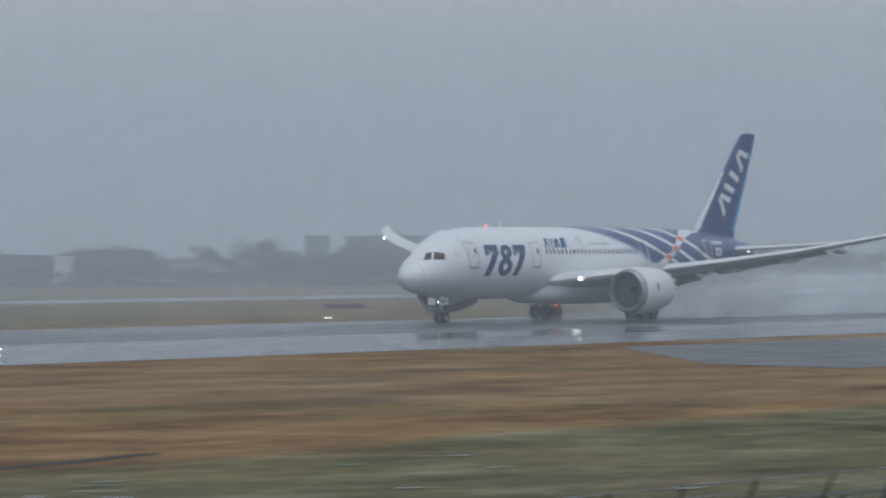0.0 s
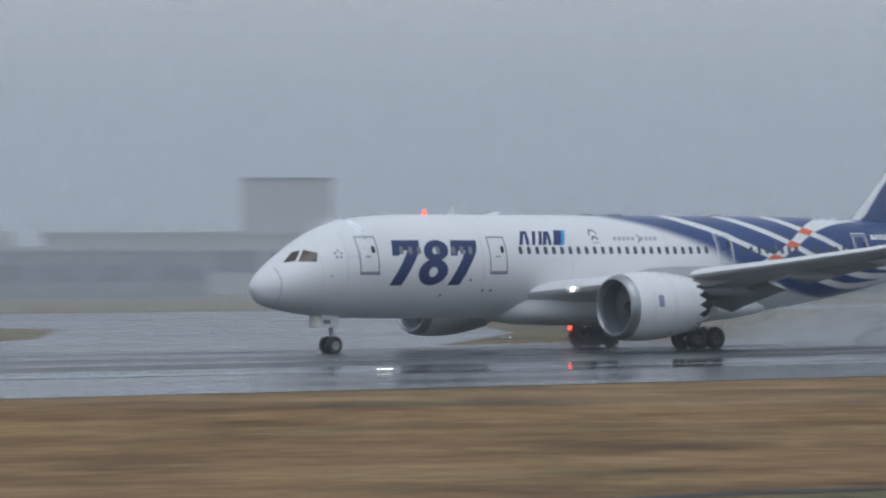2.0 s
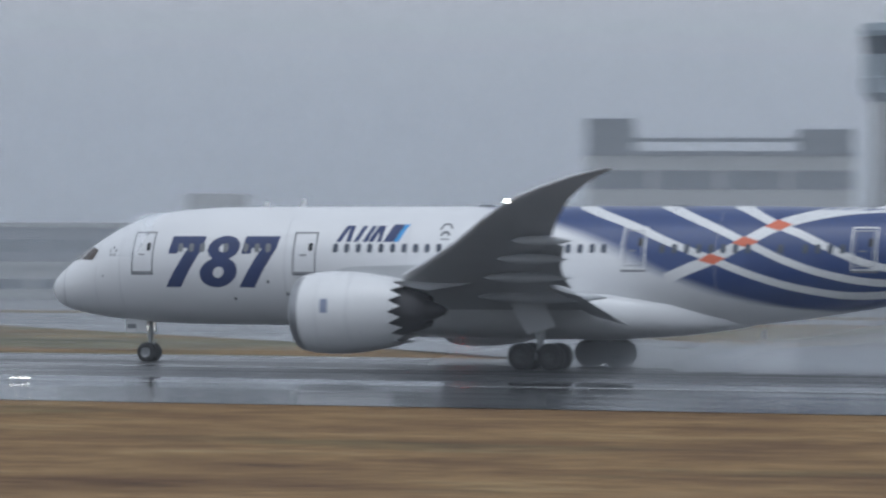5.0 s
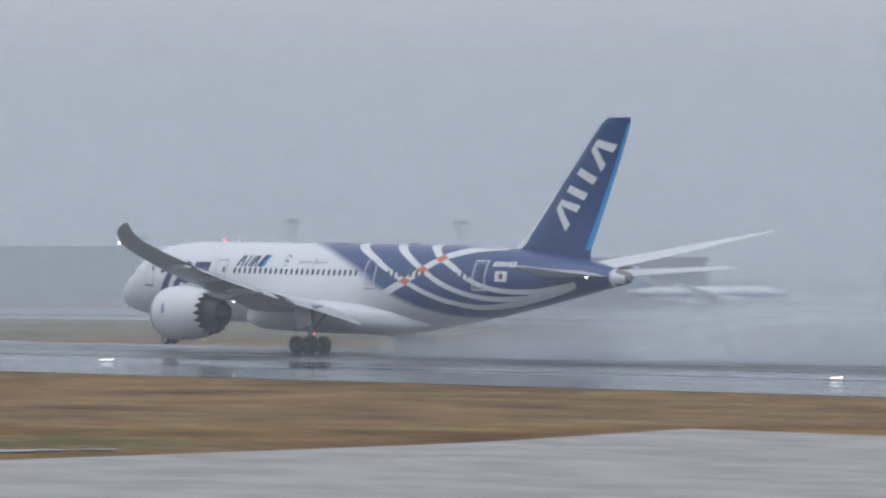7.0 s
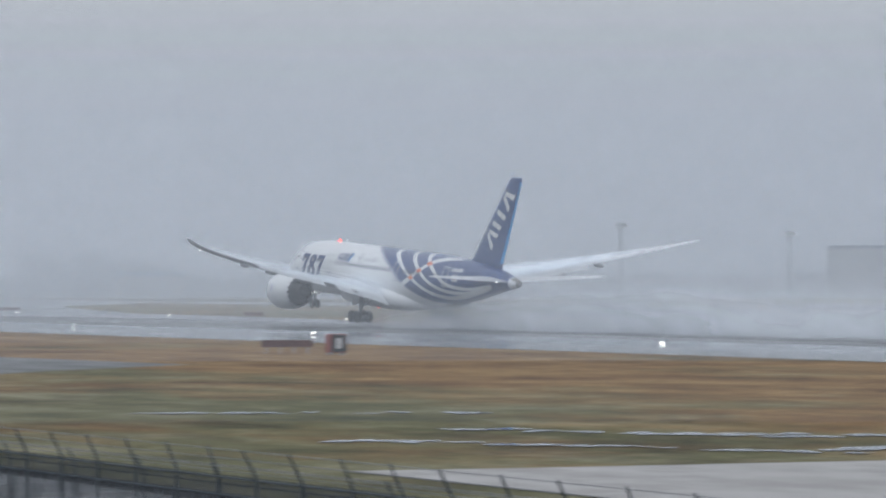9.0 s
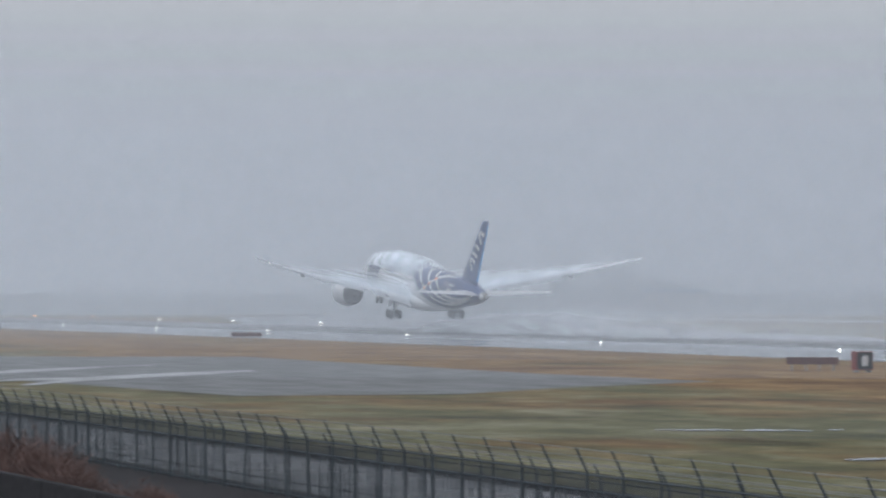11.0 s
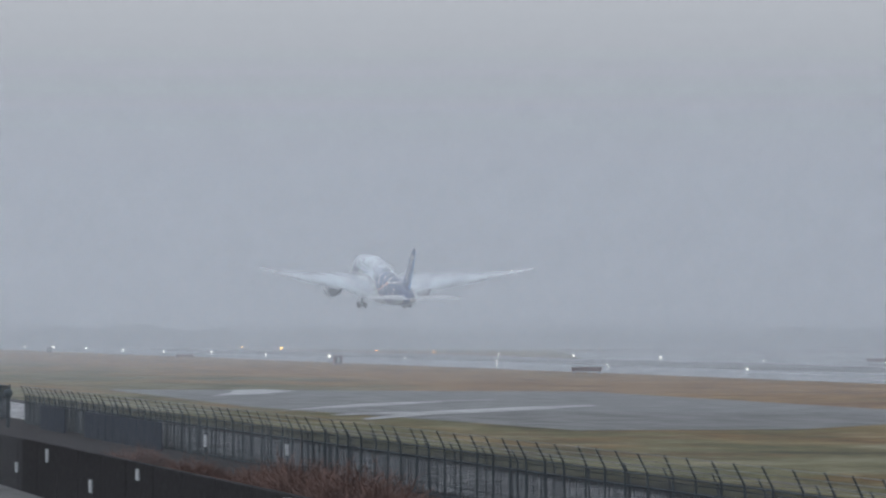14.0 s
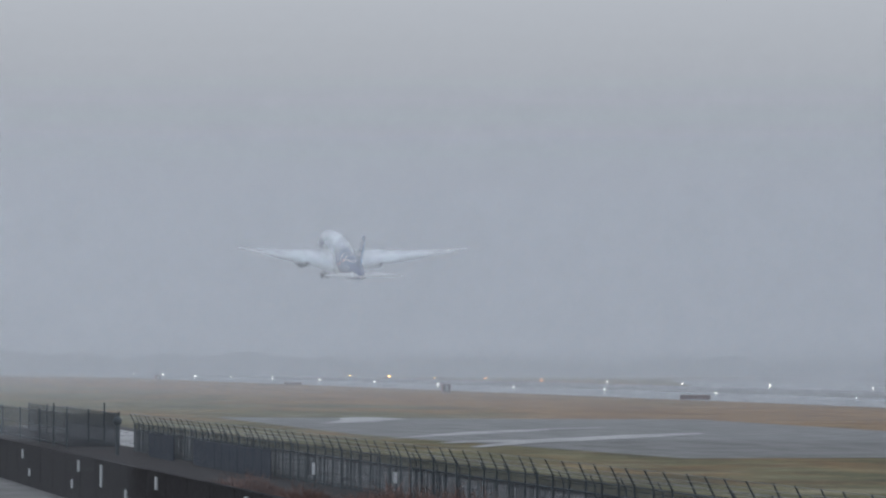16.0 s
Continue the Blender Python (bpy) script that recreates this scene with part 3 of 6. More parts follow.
def glyphs(text, size, shear, bold):
    """Outlines of text in the built-in font, as a flat mesh of vertices and faces."""
    cu = bpy.data.curves.new("number", "FONT")
    cu.body, cu.size, cu.shear, cu.offset, cu.resolution_u = text, size, shear, bold, 6
    ob = bpy.data.objects.new("number", cu)
    scene.collection.objects.link(ob)
    me = ob.evaluated_get(bpy.context.evaluated_depsgraph_get()).to_mesh()
    vs, fs = [tuple(v.co) for v in me.vertices], [tuple(p.vertices) for p in me.polygons]
    bpy.data.objects.remove(ob)
    bpy.data.curves.remove(cu)
    return vs, fs


def number_on_hull(u0, u1, z0, z1, side):
    """The large slanted number, drawn from its strokes and bent to the round of the hull."""
    w, h = 360.0, 146.0

    def at(x, y, off):
        t = x / w if side < 0 else 1 - x / w
        return skin(u0 + (u1 - u0) * t, z0 + (z1 - z0) * y / h, side, off)

    bm = bmesh.new()
    for dx in (0, 235):
        # a seven: top bar with a short drop at its left, then the slanted stem
        n = 8
        bar = [[(18 - 6 * i / n + dx, 146 - 34 * i / n), (126 - 7 * i / n + dx, 146 - 34 * i / n)] for i in range(n + 1)]
        stem = [[(72 - 72 * i / n + dx, 112 - 112 * i / n), (119 - 70 * i / n + dx, 112 - 112 * i / n)] for i in range(n + 1)]
        drop = [[(12 - 3 * i / n + dx, 112 - 16 * i / n), (42 - 4 * i / n + dx, 112 - 16 * i / n)] for i in range(n + 1)]
        for rows in (bar, stem, drop):
            loft(bm, [[at(a[0] + (b[0] - a[0]) * j / 6, a[1], 0.010) for j in range(7)] for a, b in rows], closed=False, cap=False)
    # an eight: two rings, the upper one lying a hair over the lower
    for cx, cy, rx, ry, hx, hy, off in ((172, 43, 59, 43, 17, 16, 0.010), (187, 112, 50, 35, 15, 12, 0.014)):
        rings = []
        for f in (0, 0.33, 0.67, 1):
            ring = []
            for i in range(36):
                a = 2 * math.pi * i / 36
                ex, ey = (hx + (rx - hx) * f) * math.cos(a), (hy + (ry - hy) * f) * math.sin(a)
                ring.append(at(cx + ex + 0.2 * ey, cy + ey, off))
            rings.append(ring)
        loft(bm, rings, cap=False)
    return bm


def slanted(bm, blocks, off=0.010, side=-1):
    """Plain slanted blocks on the hull: (u0, u1, z0, z1, lean)."""
    for u0, u1, z0, z1, lean in blocks:
        n = 4
        rows = []
        for i in range(n + 1):
            t = i / n
            rows.append([skin(u0 + lean * t, z0 + (z1 - z0) * t, side, off), skin(u1 + lean * t, z0 + (z1 - z0) * t, side, off)])
        loft(bm, rows, closed=False, cap=False)
    return bm


def rounded(bm, u, z, w, h, off, side, r=0.4, n=5):
    """A rounded plate on the hull."""
    pts = []
    for cx, cz, a0 in ((w / 2, h / 2, 0), (-w / 2, h / 2, 90), (-w / 2, -h / 2, 180), (w / 2, -h / 2, 270)):
        k = r * min(w, h)
        for i in range(n + 1):
            a = radians(a0 + 90 * i / n)
            pts.append((u + cx - math.copysign(k, cx) + k * math.cos(a), z + cz - math.copysign(k, cz) + k * math.sin(a)))
    vs = [bm.verts.new(skin(p, q, side, off)) for p, q in pts]
    bm.faces.new(vs if side > 0 else vs[::-1])
    return bm


def outline(bm, u, z, w, h, t, off, side):
    """A thin raised frame round a door."""
    n = 8
    for a, b in (((-1, -1), (1, -1)), ((1, -1), (1, 1)), ((1, 1), (-1, 1)), ((-1, 1), (-1, -1))):
        rows = []
        for i in range(n + 1):
            s = i / n
            x, y = a[0] + (b[0] - a[0]) * s, a[1] + (b[1] - a[1]) * s
            rows.append([skin(u + x * w / 2, z + y * h / 2, side, off), skin(u + x * (w / 2 - t), z + y * (h / 2 - t), side, off)])
        loft(bm, rows, closed=False, cap=False)
    return bm


def wheel_bm(r, w):
    bm = bmesh.new()
    lathe(bm, [(-w / 2, r * 0.52), (-w / 2, r * 0.80), (-w * 0.42, r * 0.93), (-w * 0.28, r), (0, r * 1.005), (w * 0.28, r), (w * 0.42, r * 0.93), (w / 2, r * 0.80), (w / 2, r * 0.52)], 28)
    bmesh.ops.rotate(bm, verts=bm.verts, matrix=Matrix.Rotation(math.pi / 2, 3, "Z"))
    return bm


def rim_bm(r, w):
    bm = bmesh.new()
    lathe(bm, [(-w * 0.46, 0.001), (-w * 0.5, r * 0.14), (-w * 0.38, r * 0.2), (-w * 0.40, r * 0.42), (-w * 0.5, r * 0.54), (w * 0.5, r * 0.54), (w * 0.40, r * 0.42), (w * 0.38, r * 0.2), (w * 0.5, r * 0.14), (w * 0.46, 0.001)], 20)
    bmesh.ops.rotate(bm, verts=bm.verts, matrix=Matrix.Rotation(math.pi / 2, 3, "Z"))
    return bm


def airliner():
    plane = tagged(new("airliner"), "white and deep blue twin-engine airliner taking off in rain", "airplane")
    livery = hull_mat()
    smooth(part("fuselage", hull_bm(), livery, plane, "white fuselage, deep blue aft with white ribbons"))
    # wing-to-body fairing
    fair = []
    for u, half, lo, hi in ((16.2, 0.3, 2.2, 2.6), (17.2, 1.9, 1.72, 3.3), (19, 2.95, 1.48, 4.0), (22, 3.28, 1.40, 4.2), (27, 3.30, 1.38, 4.2), (31, 3.10, 1.42, 4.0), (34, 2.5, 1.62, 3.6), (36.5, 1.4, 1.95, 3.0), (37.6, 0.3, 2.15, 2.5)):
        fair.append([(u - U0, half * math.copysign(abs(math.cos(a)) ** 0.7, math.cos(a)), (lo + hi) / 2 + (hi - lo) / 2 * math.copysign(abs(math.sin(a)) ** 0.75, math.sin(a))) for a in (2 * math.pi * i / 40 for i in range(40))])
    smooth(part("belly_fairing", loft(bmesh.new(), fair), WHITE, plane))
    # livery ribbons and crossings, both sides
    runs = [([(29.2, 7.85), (30.2, 7.5), (32.3, 6.82), (34.3, 6.02), (36.5, 5.20), (38.5, 4.45), (40.6, 3.86), (43.2, 3.50), (46, 3.72), (49.5, 4.42), (51.6, 4.95)], 0.35),
            ([(33.3, 7.9), (34.3, 7.55), (36.4, 6.75), (38.1, 6.02), (40.2, 5.10), (42.2, 4.48), (44.5, 4.12), (47.5, 4.18), (50, 4.64), (52.0, 5.08)], 0.35),
            ([(37.0, 7.88), (38.0, 7.52), (39.6, 6.82), (40.9, 6.35), (42.8, 5.48), (44.4, 4.92), (46.2, 4.66), (48.5, 4.66), (50.5, 4.92), (52.2, 5.22)], 0.35),
            ([(34.2, 4.25), (35.3, 4.72), (36.5, 5.20), (38.1, 6.02), (39.6, 6.82), (41.2, 7.30), (43.0, 7.60), (45.0, 7.72)], 0.52)]
    for side in (-1, 1):
        for line, w in runs:
            line = [(u - 0.27, z + 0.14) for u, z in line]
            smooth(part("livery_ribbon", ribbon(bmesh.new(), line, w, 0.010, side), WHITE, plane, "white ribbon"))
        for u, z, lean in ((36.23, 5.34, 0.0), (37.83, 6.16, 0.0), (39.33, 6.96, 0.0)):
            bm = bmesh.new()
            c = [(-0.66, -0.05), (0.10, -0.26), (0.66, 0.04), (-0.08, 0.28)]
            rows = []
            for i in range(7):
                p = [c[0][k] + (c[3][k] - c[0][k]) * i / 6 for k in (0, 1)]
                q = [c[1][k] + (c[2][k] - c[1][k]) * i / 6 for k in (0, 1)]
                rows.append([skin(u + p[0] + (q[0] - p[0]) * j / 4, z + p[1] + (q[1] - p[1]) * j / 4, side, 0.022) for j in range(5)])
            loft(bm, rows, closed=False, cap=False)
            part("livery_crossing", bm, ORANGE, plane, "orange crossing patch")
        part("number", number_on_hull(7.57, 13.76, 3.86, 6.41, side), DIGIT, plane, "large blue slanted number")
        for u0, u1, lean in ((16.80, 17.06, 0.42), (17.34, 17.58, 0.10), (17.74, 17.98, 0.36), (18.22, 18.46, 0.36), (18.52, 18.78, 0.40), (18.98, 19.20, 0.10)):
            part("airline_mark", slanted(bmesh.new(), [(u0, u1, 6.14, 6.94, lean)], 0.010, side), DIGIT, plane, "plain slanted blue stroke")
        part("airline_mark", slanted(bmesh.new(), [(19.30, 19.86, 6.14, 7.0, 0.42)], 0.010, side), DIGIT, plane, "plain slanted dark blue block")
        part("airline_mark", slanted(bmesh.new(), [(19.86, 20.12, 6.14, 7.0, 0.42)], 0.010, side), SKYBLUE, plane, "plain slanted light blue block")
        small = [(23.9 + 0.34 * i, 24.12 + 0.34 * i, 6.42, 6.64, 0.04) for i in range(10) if i != 5]
        part("lettering", slanted(bmesh.new(), small, 0.008, side), PALESEAM, plane, "row of small pale grey bars")["kind"] = "stuff"
        part("crescent", ribbon(bmesh.new(), [(25.72, 6.80), (25.90, 6.62), (25.90, 6.46), (25.72, 6.28)], 0.09, 0.009, side), SEAM, plane, "thin grey crescent")
        # round emblem, drawn as plain arcs, and a ring of five small marks
        part("emblem", ribbon(bmesh.new(), [(22.22, 6.72), (22.34, 6.98), (22.62, 7.0), (22.84, 6.80)], 0.10, 0.009, side), SEAM, plane, "small grey round emblem")
        part("emblem", ribbon(bmesh.new(), [(22.30, 6.44), (22.42, 6.60), (22.62, 6.60), (22.74, 6.46)], 0.13, 0.009, side), SEAM, plane)
        part("emblem", slanted(bmesh.new(), [(22.30, 22.78, 6.24, 6.32, 0.0)], 0.009, side), PALESEAM, plane)
        for i in range(5):
            a = radians(90 + 72 * i)
            part("ring_mark", rounded(bmesh.new(), 4.42 + 0.20 * math.cos(a), 5.62 + 0.20 * math.sin(a), 0.13, 0.13, 0.012, side, 0.5), SEAM, plane)
        # windows: forward cabin and aft cabin
        for i in range(22):
            part("window", rounded(bmesh.new(), 16.82 + 0.608 * i, 5.83, 0.27, 0.44, 0.022, side), CABIN, plane)
        for u in [30.2, 30.8] + [33.75 + 0.608 * i for i in range(8)] + [39.6, 40.8, 41.4, 42.0, 42.6]:
            part("window", rounded(bmesh.new(), u, 5.84, 0.27, 0.44, 0.030, side), CABIN, plane)
        for u in (8.4, 9.0, 9.6, 10.9, 12.0, 12.6, 13.2):
            part("window", rounded(bmesh.new(), u, 5.83, 0.27, 0.44, 0.028, side), SEAM, plane)
        # cabin doors
        for u, mat in ((6.24, SEAM), (15.17, SEAM), (32.3, WHITE), (43.6, WHITE)):
            z = 5.60 if u < 30 else 5.86
            door = part("cabin_door", outline(bmesh.new(), u, z, 1.25, 2.05, 0.07, 0.014, side), mat, plane)
            door.parent = plane
            part("door_handle", rounded(bmesh.new(), u - 0.05, z - 0.12, 0.34, 0.07, 0.016, side), SEAM, door)
            part("door_sill", slanted(bmesh.new(), [(u - 0.62, u + 0.66, z - 1.13, z - 1.04, 0.0)], 0.016, side), SEAM, door)
            if u > 30:
                part("inner_frame", outline(bmesh.new(), u, z, 0.92, 1.72, 0.05, 0.016, side), PALESEAM, door)
            part("door_window", rounded(bmesh.new(), u + 0.32, z + 0.28, 0.22, 0.40, 0.026, side), GLASS, door)
        # flight deck glazing
        for quad in ([(1.60, 5.16), (2.12, 5.24), (2.66, 5.84), (2.30, 5.74)], [(2.24, 5.22), (3.14, 5.20), (3.36, 5.70), (2.80, 5.87)]):
            rows = []
            for i in range(7):
                t = i / 6
                p = [quad[0][k] + (quad[3][k] - quad[0][k]) * t for k in (0, 1)]
                q = [quad[1][k] + (quad[2][k] - quad[1][k]) * t for k in (0, 1)]
                rows.append([skin(p[0] + (q[0] - p[0]) * j / 6, p[1] + (q[1] - p[1]) * j / 6, side, 0.015) for j in range(7)])
            smooth(part("cockpit_window", loft(bmesh.new(), rows, closed=False, cap=False), COCKPIT, plane))
        for u, z, r in ((13.2, 4.15, 0.09), (11.3, 3.3, 0.09), (14.2, 3.55, 0.09), (14.8, 3.55, 0.09), (3.9, 4.4, 0.06)):
            part("static_port", rounded(bmesh.new(), u, z, 2 * r, 2 * r, 0.012, side, 0.5), SEAM, plane)
        # flag and registration block on the rear body
        part("flag", slanted(bmesh.new(), [(45.1, 46.2, 5.46, 6.16, 0.0)], 0.012, side), WHITE, plane, "white flag panel with red disc")
        part("flag_disc", rounded(bmesh.new(), 45.65, 5.81, 0.42, 0.42, 0.022, side, 0.5), RED, plane)
        part("registration", slanted(bmesh.new(), [(44.65 + 0.36 * i, 44.92 + 0.36 * i, 6.48, 6.80, 0.1) for i in range(6)], 0.012, side), WHITE, plane, "row of small white bars")
        # panel joints of the skin
        for u in (3.4, 4.9, 14.1, 20.6, 27.9, 36.4):
            part("skin_joint", ribbon(bmesh.new(), [(u, hull(u)[0] - 0.35), (u, 5.8), (u, 4.2), (u, hull(u)[1] + 0.5)], 0.022, 0.004, side), PALESEAM, plane)
    smooth(part("radome_seam", ribbon(bmesh.new(), [(1.12, 4.9), (1.2, 4.2), (1.2, 3.5), (1.12, 2.85)], 0.035, 0.006, -1), SEAM, plane))
    # wings
    for side in (-1, 1):
        wing = smooth(part("wing", wing_bm(side), WINGP, plane, "long pale grey wing swept up to a raked tip"))
        # flap track fairings
        for y in (7.0, 12.6, 17.2, 21.0):
            u, ch, z, th, tw = interp(WING, y)
            bm = bmesh.new()
            prof = [(0, 0.02), (0.5, 0.14), (1.4, 0.24), (2.6, 0.25), (3.7, 0.16), (4.4, 0.03)]
            k = ch / 6.5
            lathe(bm, [(p * k, r * (0.6 + 0.5 * k)) for p, r in prof], 14, at=(u + ch * 0.52 - U0, side * y, z - 0.26 - 0.03 * ch))
            smooth(part("flap_fairing", bm, GREY, wing))
        # drooped flaps behind the rear edge
        for y0, y1 in ((3.4, 9.0), (10.6, 19.5)):
            rings = []
            for y in np.linspace(y0, y1, 5):
                u, ch, z, th, tw = interp(WING, y)
                f = ch * 0.20
                a = radians(16 + tw)
                rings.append([(u + ch * 0.955 * math.cos(radians(tw)) - U0 + x * math.cos(a) + h * math.sin(a), side * y, z - ch * 0.955 * math.sin(radians(tw)) - 0.05 - x * math.sin(a) + h * math.cos(a)) for x, h in foil(f, 0.13, 8)])
            smooth(part("flap", loft(bmesh.new(), rings), GREY, wing))
        # polished leading edge
        rings = []
        for y, u, ch, z, th, tw in WING[1:]:
            a = radians(tw)
            ring = []
            for x, h in foil(ch, th, 14):
                if x <= 0.085 * ch:
                    ring.append((x, h))
            ring.sort(key=lambda p: -p[1])
            rings.append([(u - U0 - 0.012 + x * math.cos(a) + h * math.sin(a), side * y, z - x * math.sin(a) + h * math.cos(a) + (0.008 if h > 0.02 * ch else -0.008)) for x, h in ring])
        smooth(part("leading_edge", loft(bmesh.new(), rings, closed=False, cap=False), WHITE, wing, "pale leading edge"))
        tip = bmesh.new()
        bmesh.ops.create_uvsphere(tip, u_segments=10, v_segments=6, radius=0.10, matrix=Matrix.Translation((34.44 - U0, side * 26.3, 7.86)))
        part("navigation_light", tip, LAMP, wing, "glowing white lamp at the wing tip")
        root = bmesh.new()
        bmesh.ops.create_uvsphere(root, u_segments=12, v_segments=8, radius=0.12, matrix=Matrix.Translation((19.15 - U0, side * 4.6, 3.62)))
        part("landing_light", root, LAMP, wing, "glowing landing light in the wing root")
        # engine
        eng = new("engine")
        eng.parent = plane
        eng.matrix_basis = pose(18.0 - U0, side * 9.8, 2.74, 0, -1.5, 0) @ Matrix.Diagonal((1, 1.05, 1.05, 1))
        outer = [(0.42, 1.36), (0.12, 1.40), (0.02, 1.46), (0.0, 1.52), (0.06, 1.60), (0.25, 1.70), (0.7, 1.80), (1.5, 1.865), (2.6, 1.86), (3.6, 1.78), (4.6, 1.62), (5.05, 1.53)]
        smooth(part("nacelle", lathe(bmesh.new(), [(0.52, 1.763)] + outer[6:], 64), WHITE, eng, "white engine cowl"), 30)
        smooth(part("inlet_lip", lathe(bmesh.new(), outer[:6] + [(0.52, 1.763)], 64), BARE, eng, "bare metal inlet lip"))
        smooth(part("inlet_duct", lathe(bmesh.new(), [(0.42, 1.36), (0.9, 1.38), (1.5, 1.43)], 48), DUCT, eng, "dark grey inlet duct"))
        bm = bmesh.new()
        bmesh.ops.create_cone(bm, cap_ends=True, segments=40, radius1=1.425, radius2=1.425, depth=0.05, matrix=Matrix.Translation((1.52, 0, 0)) @ Matrix.Rotation(math.pi / 2, 4, "Y"))
        part("fan_back", bm, SOOT, eng)
        for i in range(18):
            a = 2 * math.pi * i / 18
            bm = bmesh.new()
            rr = [(0.40, 0.16, 0.9), (0.9, 0.24, 0.65), (1.38, 0.30, 0.4)]
            loft(bm, [[(1.34 + c * 0.5 * math.sin(t), r * math.cos(a) - c * math.cos(t) * math.sin(a), r * math.sin(a) + c * math.cos(t) * math.cos(a)) for c in (-k, k)] for r, k, t in rr], closed=False, cap=False)
            part("fan_blade", bm, DUCT, eng)
        smooth(part("spinner", lathe(bmesh.new(), [(0.72, 0.0), (0.80, 0.12), (1.0, 0.26), (1.42, 0.42)], 24), SOOT, eng))
        for x, r in ((1.5, 1.868), (3.05, 1.832)):
            part("cowl_joint", lathe(bmesh.new(), [(x - 0.012, r), (x, r + 0.006), (x + 0.012, r)], 64), PALESEAM, eng)
        # chevrons at the rear of the cowl
        bm = bmesh.new()
        n = 18
        for i in range(n):
            a0, a1, am = (2 * math.pi * (i + k) / n for k in (0, 1, 0.5))
            def at(x, r, a):
                return bm.verts.new((x, r * math.cos(a), r * math.sin(a)))
            for r0, r1 in ((1.535, 1.45), (1.50, 1.43)):
                bm.faces.new((at(5.0, r0, a0), at(5.0, r0, am), at(5.0, r0, a1), at(5.62, r1, am)))
        bmesh.ops.recalc_face_normals(bm, faces=bm.faces)
        part("chevron_ring", bm, WHITE, eng, "pale saw-toothed cowl edge")
        smooth(part("core_cowl", lathe(bmesh.new(), [(4.2, 1.20), (4.9, 1.14), (5.4, 1.06), (6.2, 0.86), (6.55, 0.74), (6.5, 0.66)], 36), SOOT, eng, "sooty core cowl"))
        # added disc across the duct; its sooty dark colour stands in for shade inside
        bm = bmesh.new()
        bmesh.ops.create_cone(bm, cap_ends=True, segments=40, radius1=1.60, radius2=1.60, depth=0.04, matrix=Matrix.Translation((4.2, 0, 0)) @ Matrix.Rotation(math.pi / 2, 4, "Y"))
        part("dark_duct_disc", bm, SOOT, eng)
        smooth(part("exhaust_cone", lathe(bmesh.new(), [(6.2, 0.52), (6.7, 0.44), (7.3, 0.2), (7.5, 0.001)], 28), SOOT, eng))
        rings = []
        for x, zl, zh, w in ((1.6, 1.70, 1.86, 0.06), (2.6, 1.6, 2.04, 0.24), (4.6, 1.3, 2.06, 0.32), (6.6, 0.9, 2.05, 0.28), (8.2, 1.1, 1.85, 0.12), (9.4, 1.3, 1.6, 0.02)):
            rings.append([(x, -w, zl), (x, w, zl), (x, w, zh), (x, -w, zh)])
        smooth(part("pylon", loft(bmesh.new(), rings), GREY, eng), 50)
        bm = bmesh.new()
        loft(bm, [[(1.75, math.cos(a) * 1.872 * side, math.sin(a) * 1.872), (2.13, math.cos(a) * 1.876 * side, math.sin(a) * 1.876)] for a in (radians(k) for k in (0, 5, 10, 15, 20))], closed=False, cap=False)
        part("maker_plate", bm, PLATE, eng, "small grey-blue plate")
    # tail
    smooth(part("fin", upright_bm(FIN), BLUE, plane, "tall deep blue swept fin"))
    rows = []
    for z in np.linspace(7.7, 16.2, 12):
        lead, ch, th = (float(np.interp(z, [r[0] for r in FIN], [r[i] for r in FIN])) for i in (1, 2, 3))
        rows.append([(lead + ch * 0.93, z), (lead + ch * 0.999, z)])
    smooth(part("rudder_band", fin_shape([(a[0], a[1], b[1], b[0]) for a, b in zip(rows, rows[1:])]), SKYBLUE, plane, "light blue rear band of the fin"))
    rows = []
    for z in np.linspace(7.3, 13.2, 9):
        lead, ch, th = (float(np.interp(z, [r[0] for r in FIN], [r[i] for r in FIN])) for i in (1, 2, 3))
        w = np.interp(z, (7.3, 9, 13.2), (0.9, 0.42, 0.06))
        rows.append([(lead, z), (lead + w, z)])
    smooth(part("fin_ribbon", fin_shape([(a[0], a[1], b[1], b[0]) for a, b in zip(rows, rows[1:])]), WHITE, plane, "white ribbon along the fin's front"))
    # slanted white strokes climbing the fin
    def fin_at(s, a):
        """A point of the mark: s runs up the slanted mark, a across it."""
        p, q = Vector((48.35, 9.25)), Vector((53.2, 15.1))
        d = (q - p).normalized()
        base = p + (q - p) * s
        return (base.x + a * 0.98, base.y - a * 0.20)
    polys = []
    for s0, s1, k0, k1 in ((0.0, 0.085, 0.20, 0.27), (0.22, 0.30, 0.25, 0.31), (0.36, 0.44, 0.40, 0.475), (0.54, 0.62, 0.60, 0.675), (0.69, 0.775, 0.88, 0.95), (0.91, 1.0, 0.93, 1.0)):
        polys.append((fin_at(s0, 1.6), fin_at(s1, 1.6), fin_at(k1, -0.3), fin_at(k0, -0.3)))
    smooth(part("fin_mark", fin_shape(polys, 0.02), WHITE, plane, "white slanted strokes on the fin"))
    for side in (-1, 1):
        smooth(part("tailplane", wing_bm(side, STAB, 10), WINGP, plane))
    smooth(part("tail_cone", lathe(bmesh.new(), [(55.0 - U0, 0.60), (55.5 - U0, 0.47), (56.0 - U0, 0.33), (56.15 - U0, 0.2), (56.0 - U0, 0.18)], 24, at=(0, 0, 5.86)), CONE, plane, "dull grey tail cone"))
    bm = bmesh.new()
    bmesh.ops.create_uvsphere(bm, u_segments=10, v_segments=6, radius=0.06, matrix=Matrix.Translation((52.9 - U0, -1.06, 5.85)))
    part("tail_light", bm, LAMP, plane, "small glowing white lamp")
